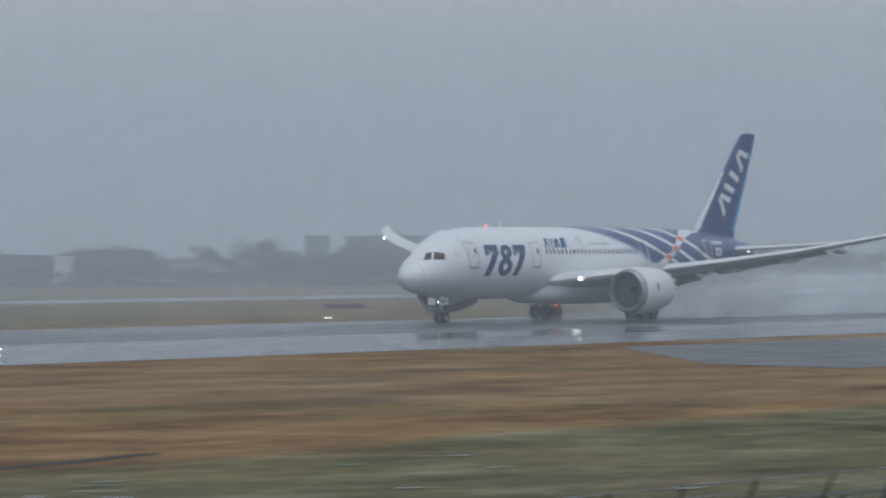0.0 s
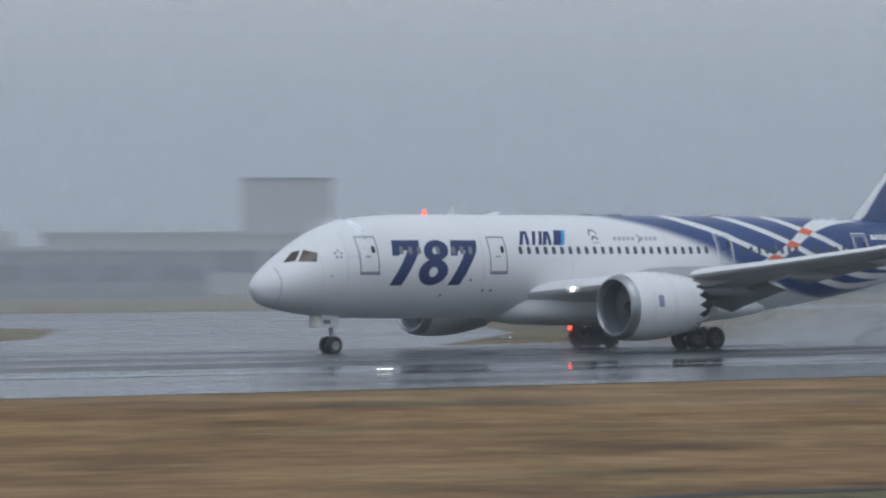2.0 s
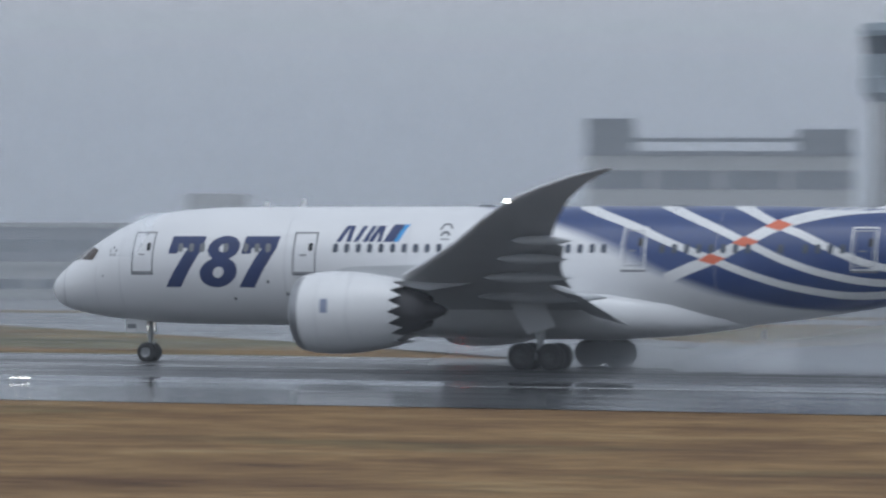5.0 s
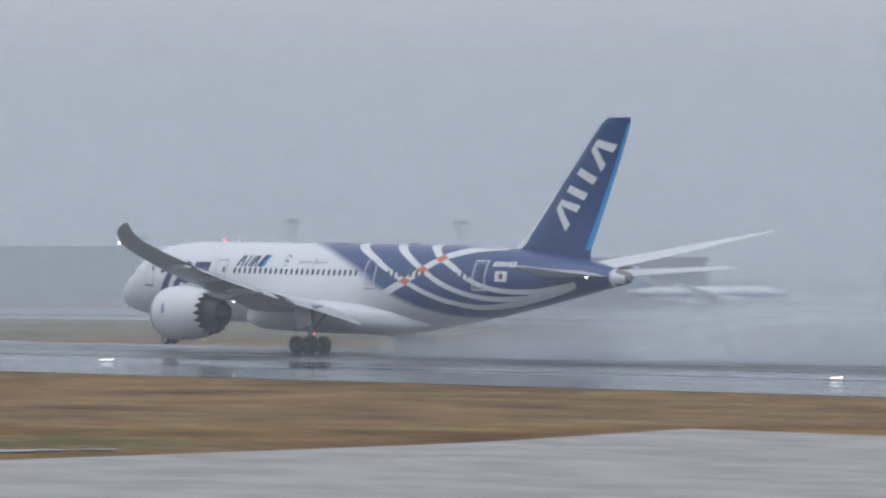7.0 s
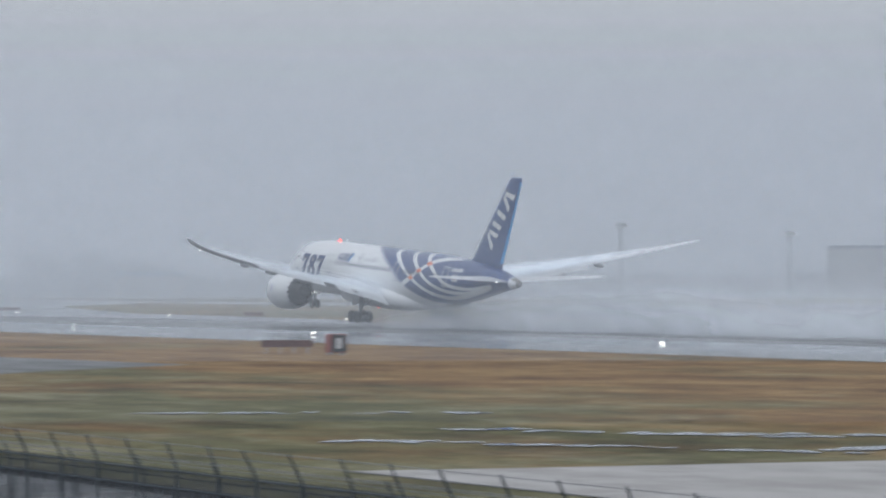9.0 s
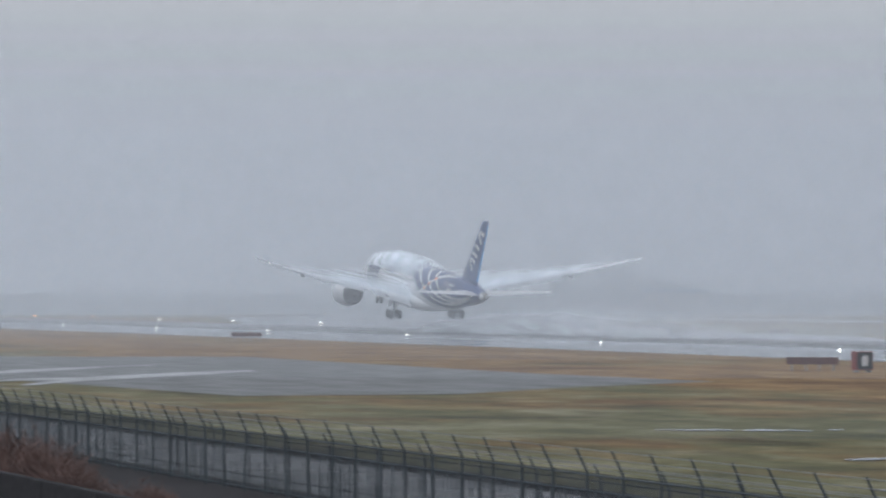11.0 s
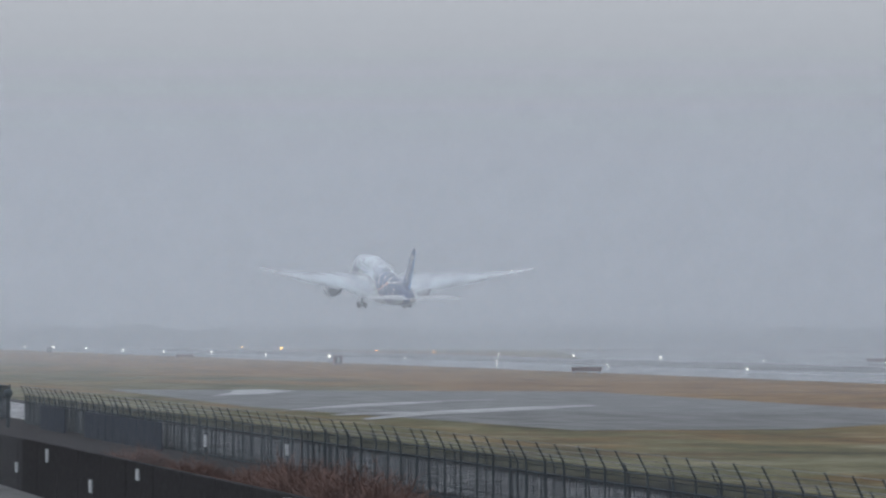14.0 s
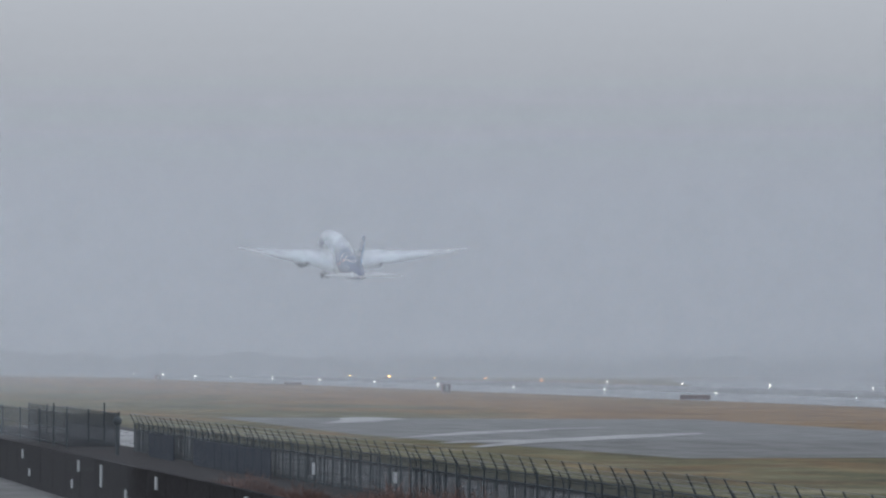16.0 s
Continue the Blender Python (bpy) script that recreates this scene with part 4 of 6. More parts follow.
    # aerials
    for u, z, h, w in ((13.9, 7.90, 0.42, 0.34), (38.0, 1.55, 0.38, 0.3)):
        bm = bmesh.new()
        loft(bm, [[(u - U0 + a, b, z + k * h) for a, b in ((k * 0.2 - w / 2, 0), (0, 0.03), (w / 2, 0), (0, -0.03))] for k in (0, 1)])
        part("aerial", bm, WHITE, plane)
    for u in (23.8, 26.0, 33.8):
        part("roof_aerial", boxed(u - U0 - 0.35, u - U0 + 0.35, -0.25, 0.25, 7.88, 7.99, bevel=0.03), SEAM, plane)
    # nose gear
    gear = new("nose_gear")
    gear.parent = plane
    gear.matrix_basis = pose(5.42 - U0, 0, 0)
    part("strut", tube(tube(bmesh.new(), (0.02, 0, 0.45), (0.05, 0, 1.3), 0.10), (0.05, 0, 1.2), (0.0, 0, 2.35), 0.15), STEEL, gear)
    part("drag_brace", tube(tube(bmesh.new(), (0.05, 0, 1.45), (-0.75, 0.0, 2.25), 0.06), (0.1, 0.0, 0.75), (0.35, 0, 1.15), 0.035), STEEL, gear)
    part("axle", tube(bmesh.new(), (0, -0.45, 0.50), (0, 0.45, 0.50), 0.06), STEEL, gear)
    for y in (-0.33, 0.33):
        wh = new("wheel")
        wh.parent = gear
        wh.matrix_basis = pose(0, y, 0.505)
        smooth(part("tyre", wheel_bm(0.505, 0.36), DARK, wh))
        smooth(part("rim", rim_bm(0.505, 0.36), STEEL, wh))
    for y in (-0.62, 0.62):
        part("gear_door", boxed(-1.05, 0.1, y - 0.02, y + 0.02, 1.52, 2.25, bevel=0.015), WHITE, gear, "white door with dark bars")
        part("door_bars", boxed(-0.95, -0.45, y - 0.028 if y < 0 else y, y if y < 0 else y + 0.028, 1.72, 1.95), SEAM, gear)
    bm = bmesh.new()
    for y in (-0.2, 0.2):
        bmesh.ops.create_uvsphere(bm, u_segments=10, v_segments=6, radius=0.07, matrix=Matrix.Translation((-0.16, y, 1.75)))
    part("taxi_light", bm, LAMP, gear)
    # main gear
    for side in (-1, 1):
        gear = new("main_gear")
        gear.parent = plane
        gear.matrix_basis = pose(28.35 - U0, side * 4.9, 0)
        part("strut", tube(tube(bmesh.new(), (0, 0, 0.62), (0, 0, 1.6), 0.16), (0, 0, 1.5), (0.05, -side * 0.15, 3.4), 0.23), STEEL, gear)
        part("side_brace", tube(tube(bmesh.new(), (0, -side * 0.1, 1.6), (-0.3, -side * 1.9, 3.1), 0.08), (0, 0, 1.5), (-1.5, -side * 0.2, 3.1), 0.09), STEEL, gear)
        part("bogie_beam", boxed(-0.95, 0.95, -0.14, 0.14, 0.52, 0.80, bevel=0.04), STEEL, gear)
        for x in (-0.73, 0.73):
            part("axle", tube(bmesh.new(), (x, -0.75, 0.66), (x, 0.75, 0.66), 0.08), STEEL, gear)
            for y in (-0.66, 0.66):
                wh = new("wheel")
                wh.parent = gear
                wh.matrix_basis = pose(x, y, 0.66)
                smooth(part("tyre", wheel_bm(0.66, 0.50), DARK, wh))
                smooth(part("rim", rim_bm(0.66, 0.50), RIM, wh))
        bm = bmesh.new()
        corners = [(-1.45, 0.30, 3.15), (0.10, 0.22, 3.65), (1.02, 0.72, 2.12), (-0.38, 0.80, 1.72)]
        loft(bm, [[(x, side * (y + w), z) for x, y, z in corners] for w in (-0.03, 0.03)])
        part("gear_door", bm, WINGP, gear, "pale grey slanted gear door")
    return plane


plane = airliner()


# ---- mist: added see-through shells round the bank stand in for haze, thinning the distance ----
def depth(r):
    """Optical depth of the rain mist out to r metres, shared out among the haze shells: it thickens beyond the field.
    """
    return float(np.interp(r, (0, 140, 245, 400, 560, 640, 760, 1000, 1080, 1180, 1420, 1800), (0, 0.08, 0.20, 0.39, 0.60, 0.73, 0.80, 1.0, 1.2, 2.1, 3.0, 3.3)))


RADII = [62, 140, 245, 318, 395, 478, 565, 625, 760, 830, 890, 950, 1010, 1048, 1080, 1098, 1117, 1136, 1155, 1180, 1245, 1310, 1370, 1430, 1600, 1800]


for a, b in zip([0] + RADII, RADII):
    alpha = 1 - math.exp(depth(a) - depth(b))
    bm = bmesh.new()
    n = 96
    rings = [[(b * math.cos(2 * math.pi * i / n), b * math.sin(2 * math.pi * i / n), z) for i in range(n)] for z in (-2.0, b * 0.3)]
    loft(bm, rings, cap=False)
    tagged(smooth(part("haze_shell", bm, veil_mat("mist", alpha, 0, 0.012, [("Z", b * 0.010, b * 0.095, 1.0, 0.0)], (0.535, 0.562, 0.592)))), "translucent grey shell standing in for rain haze", "mist", kind="structure")


# ---- runway lights, signs and boards ----
def edge_light(lamp, r, label):
    ob = tagged(new("runway_light"), label, "runway light", "runway edge lights")
    part("base", lathe(bmesh.new(), [(0.0, 0.14), (0.04, 0.14), (0.06, 0.05), (0.26, 0.04), (0.28, 0.001)], 12, "z"), SEAM, ob)
    bm = bmesh.new()
    bmesh.ops.create_uvsphere(bm, u_segments=10, v_segments=7, radius=r, matrix=Matrix.Translation((0, 0, 0.27 + r)))
    part("lens", bm, lamp, ob, "glowing glass lens")
    return ob


first = {}
near_row = [606, 543, 480, 418, 355, 293, 230.3, 169.3, 106.1, 43.0, -16.3, -76.0, -139, -202.3, -265.5, -331.5, -394.0] + [-461.6 - 63.2 * k for k in range(22)]
far_row = [-783.9 - 63.2 * k for k in range(-23, 18)]
for row, y, xs in (("near", 148.4, near_row), ("far", 214.4, far_row)):
    for x in xs:
        lamp = "amber" if row == "far" and x < -900 else "white"
        # lamps toward the runway's end shine back along it; enlarged lenses imitate their glare
        r = 0.045 if x > -150 else 0.055 if x > -450 else 0.08 if x > -700 else 0.13 if x > -1060 else 0.22 if x > -1300 else 0.30
        remote = x < -1060
        if row == "far" and x > -450:
            r = 0.03
        m = pose(x, y, level(y) + (-0.12 if row == "near" and x > -450 else 0.03 if row == "near" else 0))
        if (lamp, r) not in first:
            first[lamp, r] = edge_light((FARAMBER if remote else AMBER) if lamp == "amber" else FAREDGE if remote else CLOSE if r < 0.06 else EDGE, r, "lit amber runway edge light on a short stem" if lamp == "amber" else "lit white runway edge light on a short stem")
            first[lamp, r].matrix_basis = m
        else:
            copy_thing(first[lamp, r], m)


def distance_sign(x, y, digit):
    ob = tagged(new("distance_sign"), "red box sign with a dark numbered face on the turf", "sign", "runway distance signs")
    ob.matrix_basis = pose(x, y, level(y))
    part("cabinet", boxed(-0.42, 0.42, -0.62, 0.62, 0.14, 1.40, bevel=0.03), RED, ob)
    part("face", boxed(0.42, 0.45, -0.56, 0.56, 0.20, 1.34, bevel=0.01), DARK, ob, "black sign face")
    for yy in (-0.45, 0.45):
        part("foot", boxed(-0.3, 0.3, yy - 0.06, yy + 0.06, 0, 0.14), STEEL, ob)
    if digit:
        vs, fs = glyphs(digit, 1.15, 0, 0.02)
        cx, cy = (min(v[0] for v in vs) + max(v[0] for v in vs)) / 2, (min(v[1] for v in vs) + max(v[1] for v in vs)) / 2
        bm = bmesh.new()
        bv = [bm.verts.new((0.456, v[0] - cx, v[1] - cy + 0.77)) for v in vs]
        for f in fs:
            bm.faces.new([bv[i] for i in f])
        part("digit", bm, WHITE, ob, "white number")
    else:
        part("digit", boxed(0.45, 0.456, -0.22, 0.22, 0.42, 1.12), WHITE, ob, "white bar")
    return ob


for x, y, dg in ((40.5, 112.4, ""), (-242, 110, ""), (-567, 119, "3"), (-885, 119, "")):
    distance_sign(x, y, dg)


def low_board(x, y, w, turn=0.0):
    ob = tagged(new("low_board"), "low faded red marker board on short legs", "sign", "red marker boards")
    ob.matrix_basis = pose(x, y, level(y), 0, 0, turn)
    part("panel", boxed(-w / 2, w / 2, -0.05, 0.05, 0.42, 0.92, bevel=0.02), BOARD, ob)
    for k in (-0.4, -0.13, 0.13, 0.4):
        part("leg", boxed(k * w - 0.04, k * w + 0.04, -0.04, 0.04, 0, 0.43), STEEL, ob)


for x, y, w, turn in ((180.6, 215.4, 5.2, -4), (341.8, 250, 4.4, -50), (-248, 109, 3.6, 60), (-439, 121.6, 3.6, 65), (-59, 256, 3.0, 0), (-503, 216, 3.4, 30), (-690, 117, 3.2, 70), (-620, 222, 4, 40)):
    low_board(x, y, w, turn)
for x, y in ((-416.5, 361.6), (-438, 389)):
    ob = tagged(new("marker_hut"), "small red equipment hut beside the taxiway", "hut", "red huts")
    ob.matrix_basis = pose(x, y, level(y))
    part("cabin", boxed(-1.1, 1.1, -0.9, 0.9, 0.1, 1.5, bevel=0.05), RED, ob)
    part("roof", boxed(-1.2, 1.2, -1.0, 1.0, 1.5, 1.62, bevel=0.03), RED, ob)
    part("plinth", boxed(-1.3, 1.3, -1.0, 1.0, 0, 0.1), CONCRETE, ob)

# white arrows and bars painted on the pad
for c in ([(-299, 52.8), (-315, 57.2), (-330, 60.2), (-332, 63.3), (-323, 64.4), (-310, 59.6)], [(-243.6, 47.5), (-265, 57.0), (-274.5, 65.2), (-271, 64.6), (-257, 56.6)], [(-275.5, 65.4), (-280.5, 70.4), (-278.6, 70.6), (-274.2, 65.9)],
          [(-231, 48.0), (-236, 51.6), (-238.5, 55.6), (-252.5, 65.4), (-258, 71.4), (-255, 71.4), (-239.4, 61.6), (-229.8, 54.1), (-217.4, 47.4), (-219.5, 47.4), (-233.0, 53.0), (-229.2, 48.2)]):
    slab("pad_marking", c, 0.05, PADLINE, "worn white marking on the pad", "marking")
for k in range(-30, 19):
    x = -63.2 * k
    slab("centre_mark", [(x, AXIS - 0.45), (x, AXIS + 0.45), (x + 36, AXIS + 0.45), (x + 36, AXIS - 0.45)], 0.05, LINE, "worn white centre line dash", "marking")

# standing water on the turf
WATER, wn_, wl_, wb_ = nodes("puddle_water")
wb_.inputs["Base Color"].default_value = (0.05, 0.05, 0.045, 1)
wb_.inputs["Roughness"].default_value = 0.04
bump(wn_, wl_, wb_, noise_at(wn_, wl_, 3.0, 3), 0.05, 0.01)
rng = random.Random(5)


def puddle(x, y, lx, ly, turn=0.0):
    bm = bmesh.new()
    pts = []
    n = 26
    # overlapping pools lie a hair over one another
    lift = 0.02 + 0.0002 * len(bpy.data.meshes) % 0.03
    ph = [rng.uniform(0, 6.28) for _ in range(3)]
    for i in range(n):
        a = 2 * math.pi * i / n
        r = 1 + 0.28 * math.sin(2 * a + ph[0]) + 0.22 * math.sin(3 * a + ph[1]) + 0.16 * math.sin(5 * a + ph[2])
        p = Matrix.Rotation(radians(turn), 2) @ Vector((lx * r * math.cos(a), ly * r * math.sin(a)))
        pts.append(bm.verts.new((x + p.x, y + p.y, level(y) + lift)))
    bm.faces.new(pts)
    tagged(part("puddle", bm, WATER), "shallow rain puddle on the turf", "puddle", "puddles on the turf", kind="structure")


# broken runs of water along the wheel ruts
for x0, y0, x1, y1, n in ((-112, 51.5, -98, 60.5, 13), (-119, 58.5, -108, 65.5, 9), (-139, 55, -133, 65.5, 8), (-100, 61, -96, 70, 6), (-111, 65, -106, 71, 5)):
    for i in range(n):
        k = (i + rng.uniform(-0.3, 0.3)) / (n - 1)
        puddle(x0 + (x1 - x0) * k + rng.uniform(-0.9, 0.9), y0 + (y1 - y0) * k, rng.uniform(0.3, 1.1), rng.uniform(0.35, 1.2), rng.uniform(-40, 40))
for i in range(34):
    y = rng.uniform(36, 60)
    puddle(y * 1.38 + rng.uniform(-14, 14), y, rng.uniform(0.2, 0.6), rng.uniform(0.08, 0.2), rng.uniform(-40, -20))
slab("ditch", [(-60, 64.4), (-60, 65.5), (56, 65.9), (64, 64.7), (69, 64.5), (75, 64.8), (81, 66.0), (81.5, 65.5), (76, 64.2), (69, 63.8), (63, 64.0), (55, 64.9)], 0.012, plain("muddy_ditch", (0.035, 0.032, 0.028), 0.9, vary=0.4), "narrow muddy drain across the turf", "ditch")


# ---- perimeter fence, wall and scrub below the bank ----
POST = plain("dark_green_steel", (0.090, 0.110, 0.122), 0.8, vary=0.3, scale=4)
PANEL = plain("blue_grey_sheet", (0.026, 0.038, 0.062), 0.55, vary=0.3, scale=0.8)
WALL = plain("dark_brown_wall", (0.013, 0.010, 0.011), 0.9, vary=0.35, scale=0.5)
TWIG = plain("rusty_twig", (0.20, 0.105, 0.078), 0.9, vary=0.55, scale=1.1)
PALE = plain("pale_plate", (0.62, 0.64, 0.66), 0.5)


SOIL = plain("dark_soil", (0.030, 0.026, 0.027), 0.95, vary=0.5, scale=1.5)
ROAD = wet_mat("wet_pale_road", (0.17, 0.172, 0.175), (0.24, 0.242, 0.246), 0.55, 0.25, (0.5, 1, 1))
MESH, mn_, ml_, mb_ = nodes("fine_wire_mesh")
mb_.inputs["Base Color"].default_value = (0.030, 0.044, 0.058, 1)
mb_.inputs["Roughness"].default_value = 0.7
mb_.inputs["Alpha"].default_value = 0.42


def fence_row(y, height, arm, x0, x1, step, shift, label, filled=True):
    ob = tagged(new("perimeter_fence"), label, "fence")
    ob.matrix_basis = pose(0, y, level(y))
    bm = bmesh.new()
    tube(bm, (0, 0, -0.1), (0, 0, height), 0.032, n=8)
    tube(bm, (0, 0, height), (0, -arm * 0.42, height + arm * 0.85), 0.028, 0.020, n=8)
    x = x0 + shift
    post = part("post", bm, POST, ob)
    post.matrix_basis = pose(x, 0, 0)
    r = random.Random(int(y * 10))
    while x < x1 - step:
        x += step
        again(post, pose(x, 0, 0, r.uniform(-2, 2), r.uniform(-1.5, 1.5), 0), ob)
    for z, yy in ((height * 0.97, 0), (height * 0.77, 0), (0.12, 0)):
        part("rail", tube(bmesh.new(), (x0, yy, z), (x1, yy, z), 0.018, n=6), POST, ob)
    for k in (0.3, 0.62, 0.95):
        part("barbed_wire", tube(bmesh.new(), (x0, -arm * 0.42 * k, height + arm * 0.85 * k), (x1, -arm * 0.42 * k, height + arm * 0.85 * k), 0.008, n=5), STEEL, ob)
    if not filled:
        return
    # the wire mesh between the posts, too fine to tell apart
    part("wire_mesh", boxed(x0, x1, 0.03, 0.034, 0.05, height), MESH, ob)
    # close-set uprights between the posts
    vs, fs = [], []
    x = x0
    while x < x1:
        x += r.uniform(0.10, 0.34)
        w, h = r.uniform(0.005, 0.012), height * r.uniform(0.70, 0.78)
        lean = r.uniform(-0.05, 0.05)
        i = len(vs)
        for z, dx in ((0.05, 0), (h, lean)):
            vs += [(x + dx - w, -w, z), (x + dx + w, -w, z), (x + dx + w, w, z), (x + dx - w, w, z)]
        for a in range(4):
            b = (a + 1) % 4
            fs.append((i + a, i + b, i + 4 + b, i + 4 + a))
    me = bpy.data.meshes.new("infill")
    me.from_pydata(vs, [], fs)
    me.materials.append(POST)
    o = new("infill", me)
    o.parent = ob
    tagged(o, "close-set dark uprights", kind="stuff")


fence_row(27.6, 1.60, 0.60, -214.91, 78, 1.985, 0, "dark steel perimeter fence with outward barbed arms")
fence_row(29.4, 1.22, 0.42, -214, 78, 3.97, 1.0, "lower inner row of dark barbed fence posts", False)
screen = tagged(new("screen_fence"), "blue-grey sheet screen along the foot of the fence", "fence")
for i in [-7, -6, -5, -4] + list(range(10)):
    x = -188 + 2.3 * i
    part("sheet", boxed(x, x + 2.22, 27.0, 27.06, level(27.0) - 0.05, 1.16, bevel=0.01), PANEL, screen)
slab("verge", [(-40, 34.7), (-40, 36.2), (-300, 36.4), (-300, 34.7)], 0.016, SOIL, "dark muddy verge of the perimeter road", "soil")
slab("perimeter_road", [(-40, 28.8), (-40, 34.6), (-300, 34.6), (-300, 28.8)], 0.018, ROAD, "pale wet perimeter road behind the fence", "road")
slab("lane", [(60, 5), (60, 17.74), (-330, 17.74), (-330, 5)], 0.02, PAD, "wet asphalt lane below the bank", "road")
sheet("soil_strip", [-330, -150, 60], [18.02, 28.7], 0.015, SOIL, "dark weedy soil between wall and fence", "soil")
wall = tagged(new("boundary_wall"), "dark brown boundary wall with white reflector plates", "wall", kind="structure")
for i in range(70):
    x = 20 - 5 * i
    part("wall_panel", boxed(x - 4.97, x, 17.75, 18.0, -0.76, 1.23, bevel=0.02), WALL, wall)
for x, z, h in ((-177.5, 0.77, 0.20), (-174.4, 0.02, 0.16), (-157.6, 0.04, 0.17), (-155.3, 0.81, 0.22), (-147.8, 0.63, 0.42), (-132.2, 0.84, 0.22), (-140.4, 0.17, 0.18), (-112.6, 0.90, 0.16), (-106.5, 0.15, 0.20), (-90.4, 0.94, 0.20), (-89.7, 0.94, 0.22), (-77.5, 0.55, 0.2), (-122.0, 0.2, 0.2)):
    part("reflector_plate", boxed(x - 0.24, x + 0.24, 17.70, 17.745, z - h, z + h), PALE, wall, "white reflector plate")
for x, z, h in ((-153.8, 0.70, 0.24), (-137.0, 0.84, 0.20)):
    ob = tagged(new("fence_plate"), "white upright plate fixed to the fence", "plate", "fence plates")
    part("plate", boxed(x - 0.26, x + 0.26, 26.90, 26.93, z - h, z + h, bevel=0.008), PALE, ob)
    part("stem", boxed(x - 0.03, x + 0.03, 26.935, 26.975, level(26.95), z + h * 0.8), POST, ob)


for m_ in (WALL, PANEL, POST, SOIL):
    m_.node_tree.nodes["Principled BSDF"].inputs["Specular IOR Level"].default_value = 0.15


def shrub(x, y, r, h, seed):
    """A thicket of fine bare twigs that forks outward and droops at the rim."""
    k = random.Random(seed)
    ob = tagged(new("shrub"), "leafless rust-brown shrub beside the wall", "shrub", "shrubs along the wall")
    ob.matrix_basis = pose(x, y, level(y))
    vs, fs = [], []
    for i in range(4200):
        a = k.uniform(0, 6.28)
        q = math.sqrt(k.uniform(0, 1))
        top = h * math.sqrt(max(0.04, 1 - q * q)) * k.uniform(0.55, 1.06) * (1 + 0.16 * math.sin(3 * a + seed))
        c = Vector((r * q * math.cos(a), 0.55 * r * q * math.sin(a), top * k.uniform(0.25, 1.0)))
        d = Vector((math.cos(a) * q + k.gauss(0, 0.45), math.sin(a) * q + k.gauss(0, 0.45), k.uniform(0.2, 1.1))).normalized() * h * k.uniform(0.10, 0.26)
        w = Vector((-d.y, d.x, k.gauss(0, 0.1))).normalized() * k.uniform(0.005, 0.014)
        j = len(vs)
        vs += [tuple(c - d - w), tuple(c - d + w), tuple(c + d + w * 0.4), tuple(c + d - w * 0.4)]
        fs.append((j, j + 1, j + 2, j + 3))
    me = bpy.data.meshes.new("twigs")
    me.from_pydata([(a, b, max(0.02, c)) for a, b, c in vs], [], fs)
    me.materials.append(TWIG)
    o = new("twigs", me)
    o.parent = ob
    st = bmesh.new()
    for i in range(9):
        a = k.uniform(0, 6.28)
        tube(st, (0.3 * math.cos(a), 0.2 * math.sin(a), -0.05), (r * 0.6 * math.cos(a), r * 0.35 * math.sin(a), h * 0.6), 0.03, 0.012, 6)
    part("stems", st, TWIG, ob)


for i, (x, y, r, h) in enumerate(((-118.5, 22.4, 3.0, 1.15), (-113.5, 22.0, 3.0, 1.45), (-108.5, 22.0, 3.4, 1.7), (-103.5, 22.2, 3.2, 1.7), (-99.0, 22.0, 2.8, 1.5), (-95.8, 21.8, 2.0, 1.15), (-131, 22.5, 2.6, 0.95), (-142, 22.3, 3.0, 1.05), (-89.5, 22.2, 2.2, 0.9))):
    shrub(x, y, r, h, i)
cage = tagged(new("mesh_cage"), "dark netted steel pen at the corner of the fence", "fence")
for x in (-276, -264, -252, -240, -232, -225):
    for y in (25.0, 28.0):
        part("upright", tube(bmesh.new(), (x, y, level(y)), (x, y, 2.45 if x == -232 else 2.0), 0.05, n=8), POST, cage)
for y in (25.0, 28.0):
    for z in (0.15, 1.0, 1.9):
        part("bar", tube(bmesh.new(), (-276, y, z), (-225, y, z), 0.02, n=5), POST, cage)
    part("wire_mesh", boxed(-276, -225, y + 0.03, y + 0.04, 0.0, 1.9), MESH, cage)
part("wire_mesh", boxed(-225.04, -225.03, 25.0, 28.0, 0.0, 1.9), MESH, cage)
pole = tagged(new("lamp_post"), "short dark post with a round head beside the fence", "post")
part("shaft", tube(bmesh.new(), (-208, 25.8, level(25.8)), (-208, 25.8, 1.55), 0.09, n=10), POST, pole)
bm = bmesh.new()
bmesh.ops.create_uvsphere(bm, u_segments=14, v_segments=8, radius=0.25, matrix=Matrix.Translation((-208, 25.8, 1.75)))
part("head", bm, POST, pole)


# ---- airport buildings across the field ----
FACADE = plain("pale_facade", (0.40, 0.40, 0.39), 0.7, vary=0.2, scale=0.2)
SLATE = plain("blue_grey_roof", (0.085, 0.125, 0.175), 0.45, vary=0.2, scale=0.2)
DARKWALL = plain("dark_facade", (0.13, 0.15, 0.17), 0.6, vary=0.2, scale=0.2)
TOWERGREY = plain("blue_grey_tower", (0.25, 0.30, 0.34), 0.6, vary=0.2, scale=0.2)
BAND = plain("band_glass", (0.05, 0.07, 0.09), 0.15, vary=0.2, scale=0.3)
BLUEPANEL = plain("blue_panel", (0.10, 0.20, 0.34), 0.5, vary=0.15, scale=0.3)


def spot(az, d):
    """A place at d metres from the bank, az degrees to the right of the runway's normal."""
    return d * math.sin(radians(az)), d * math.cos(radians(az))


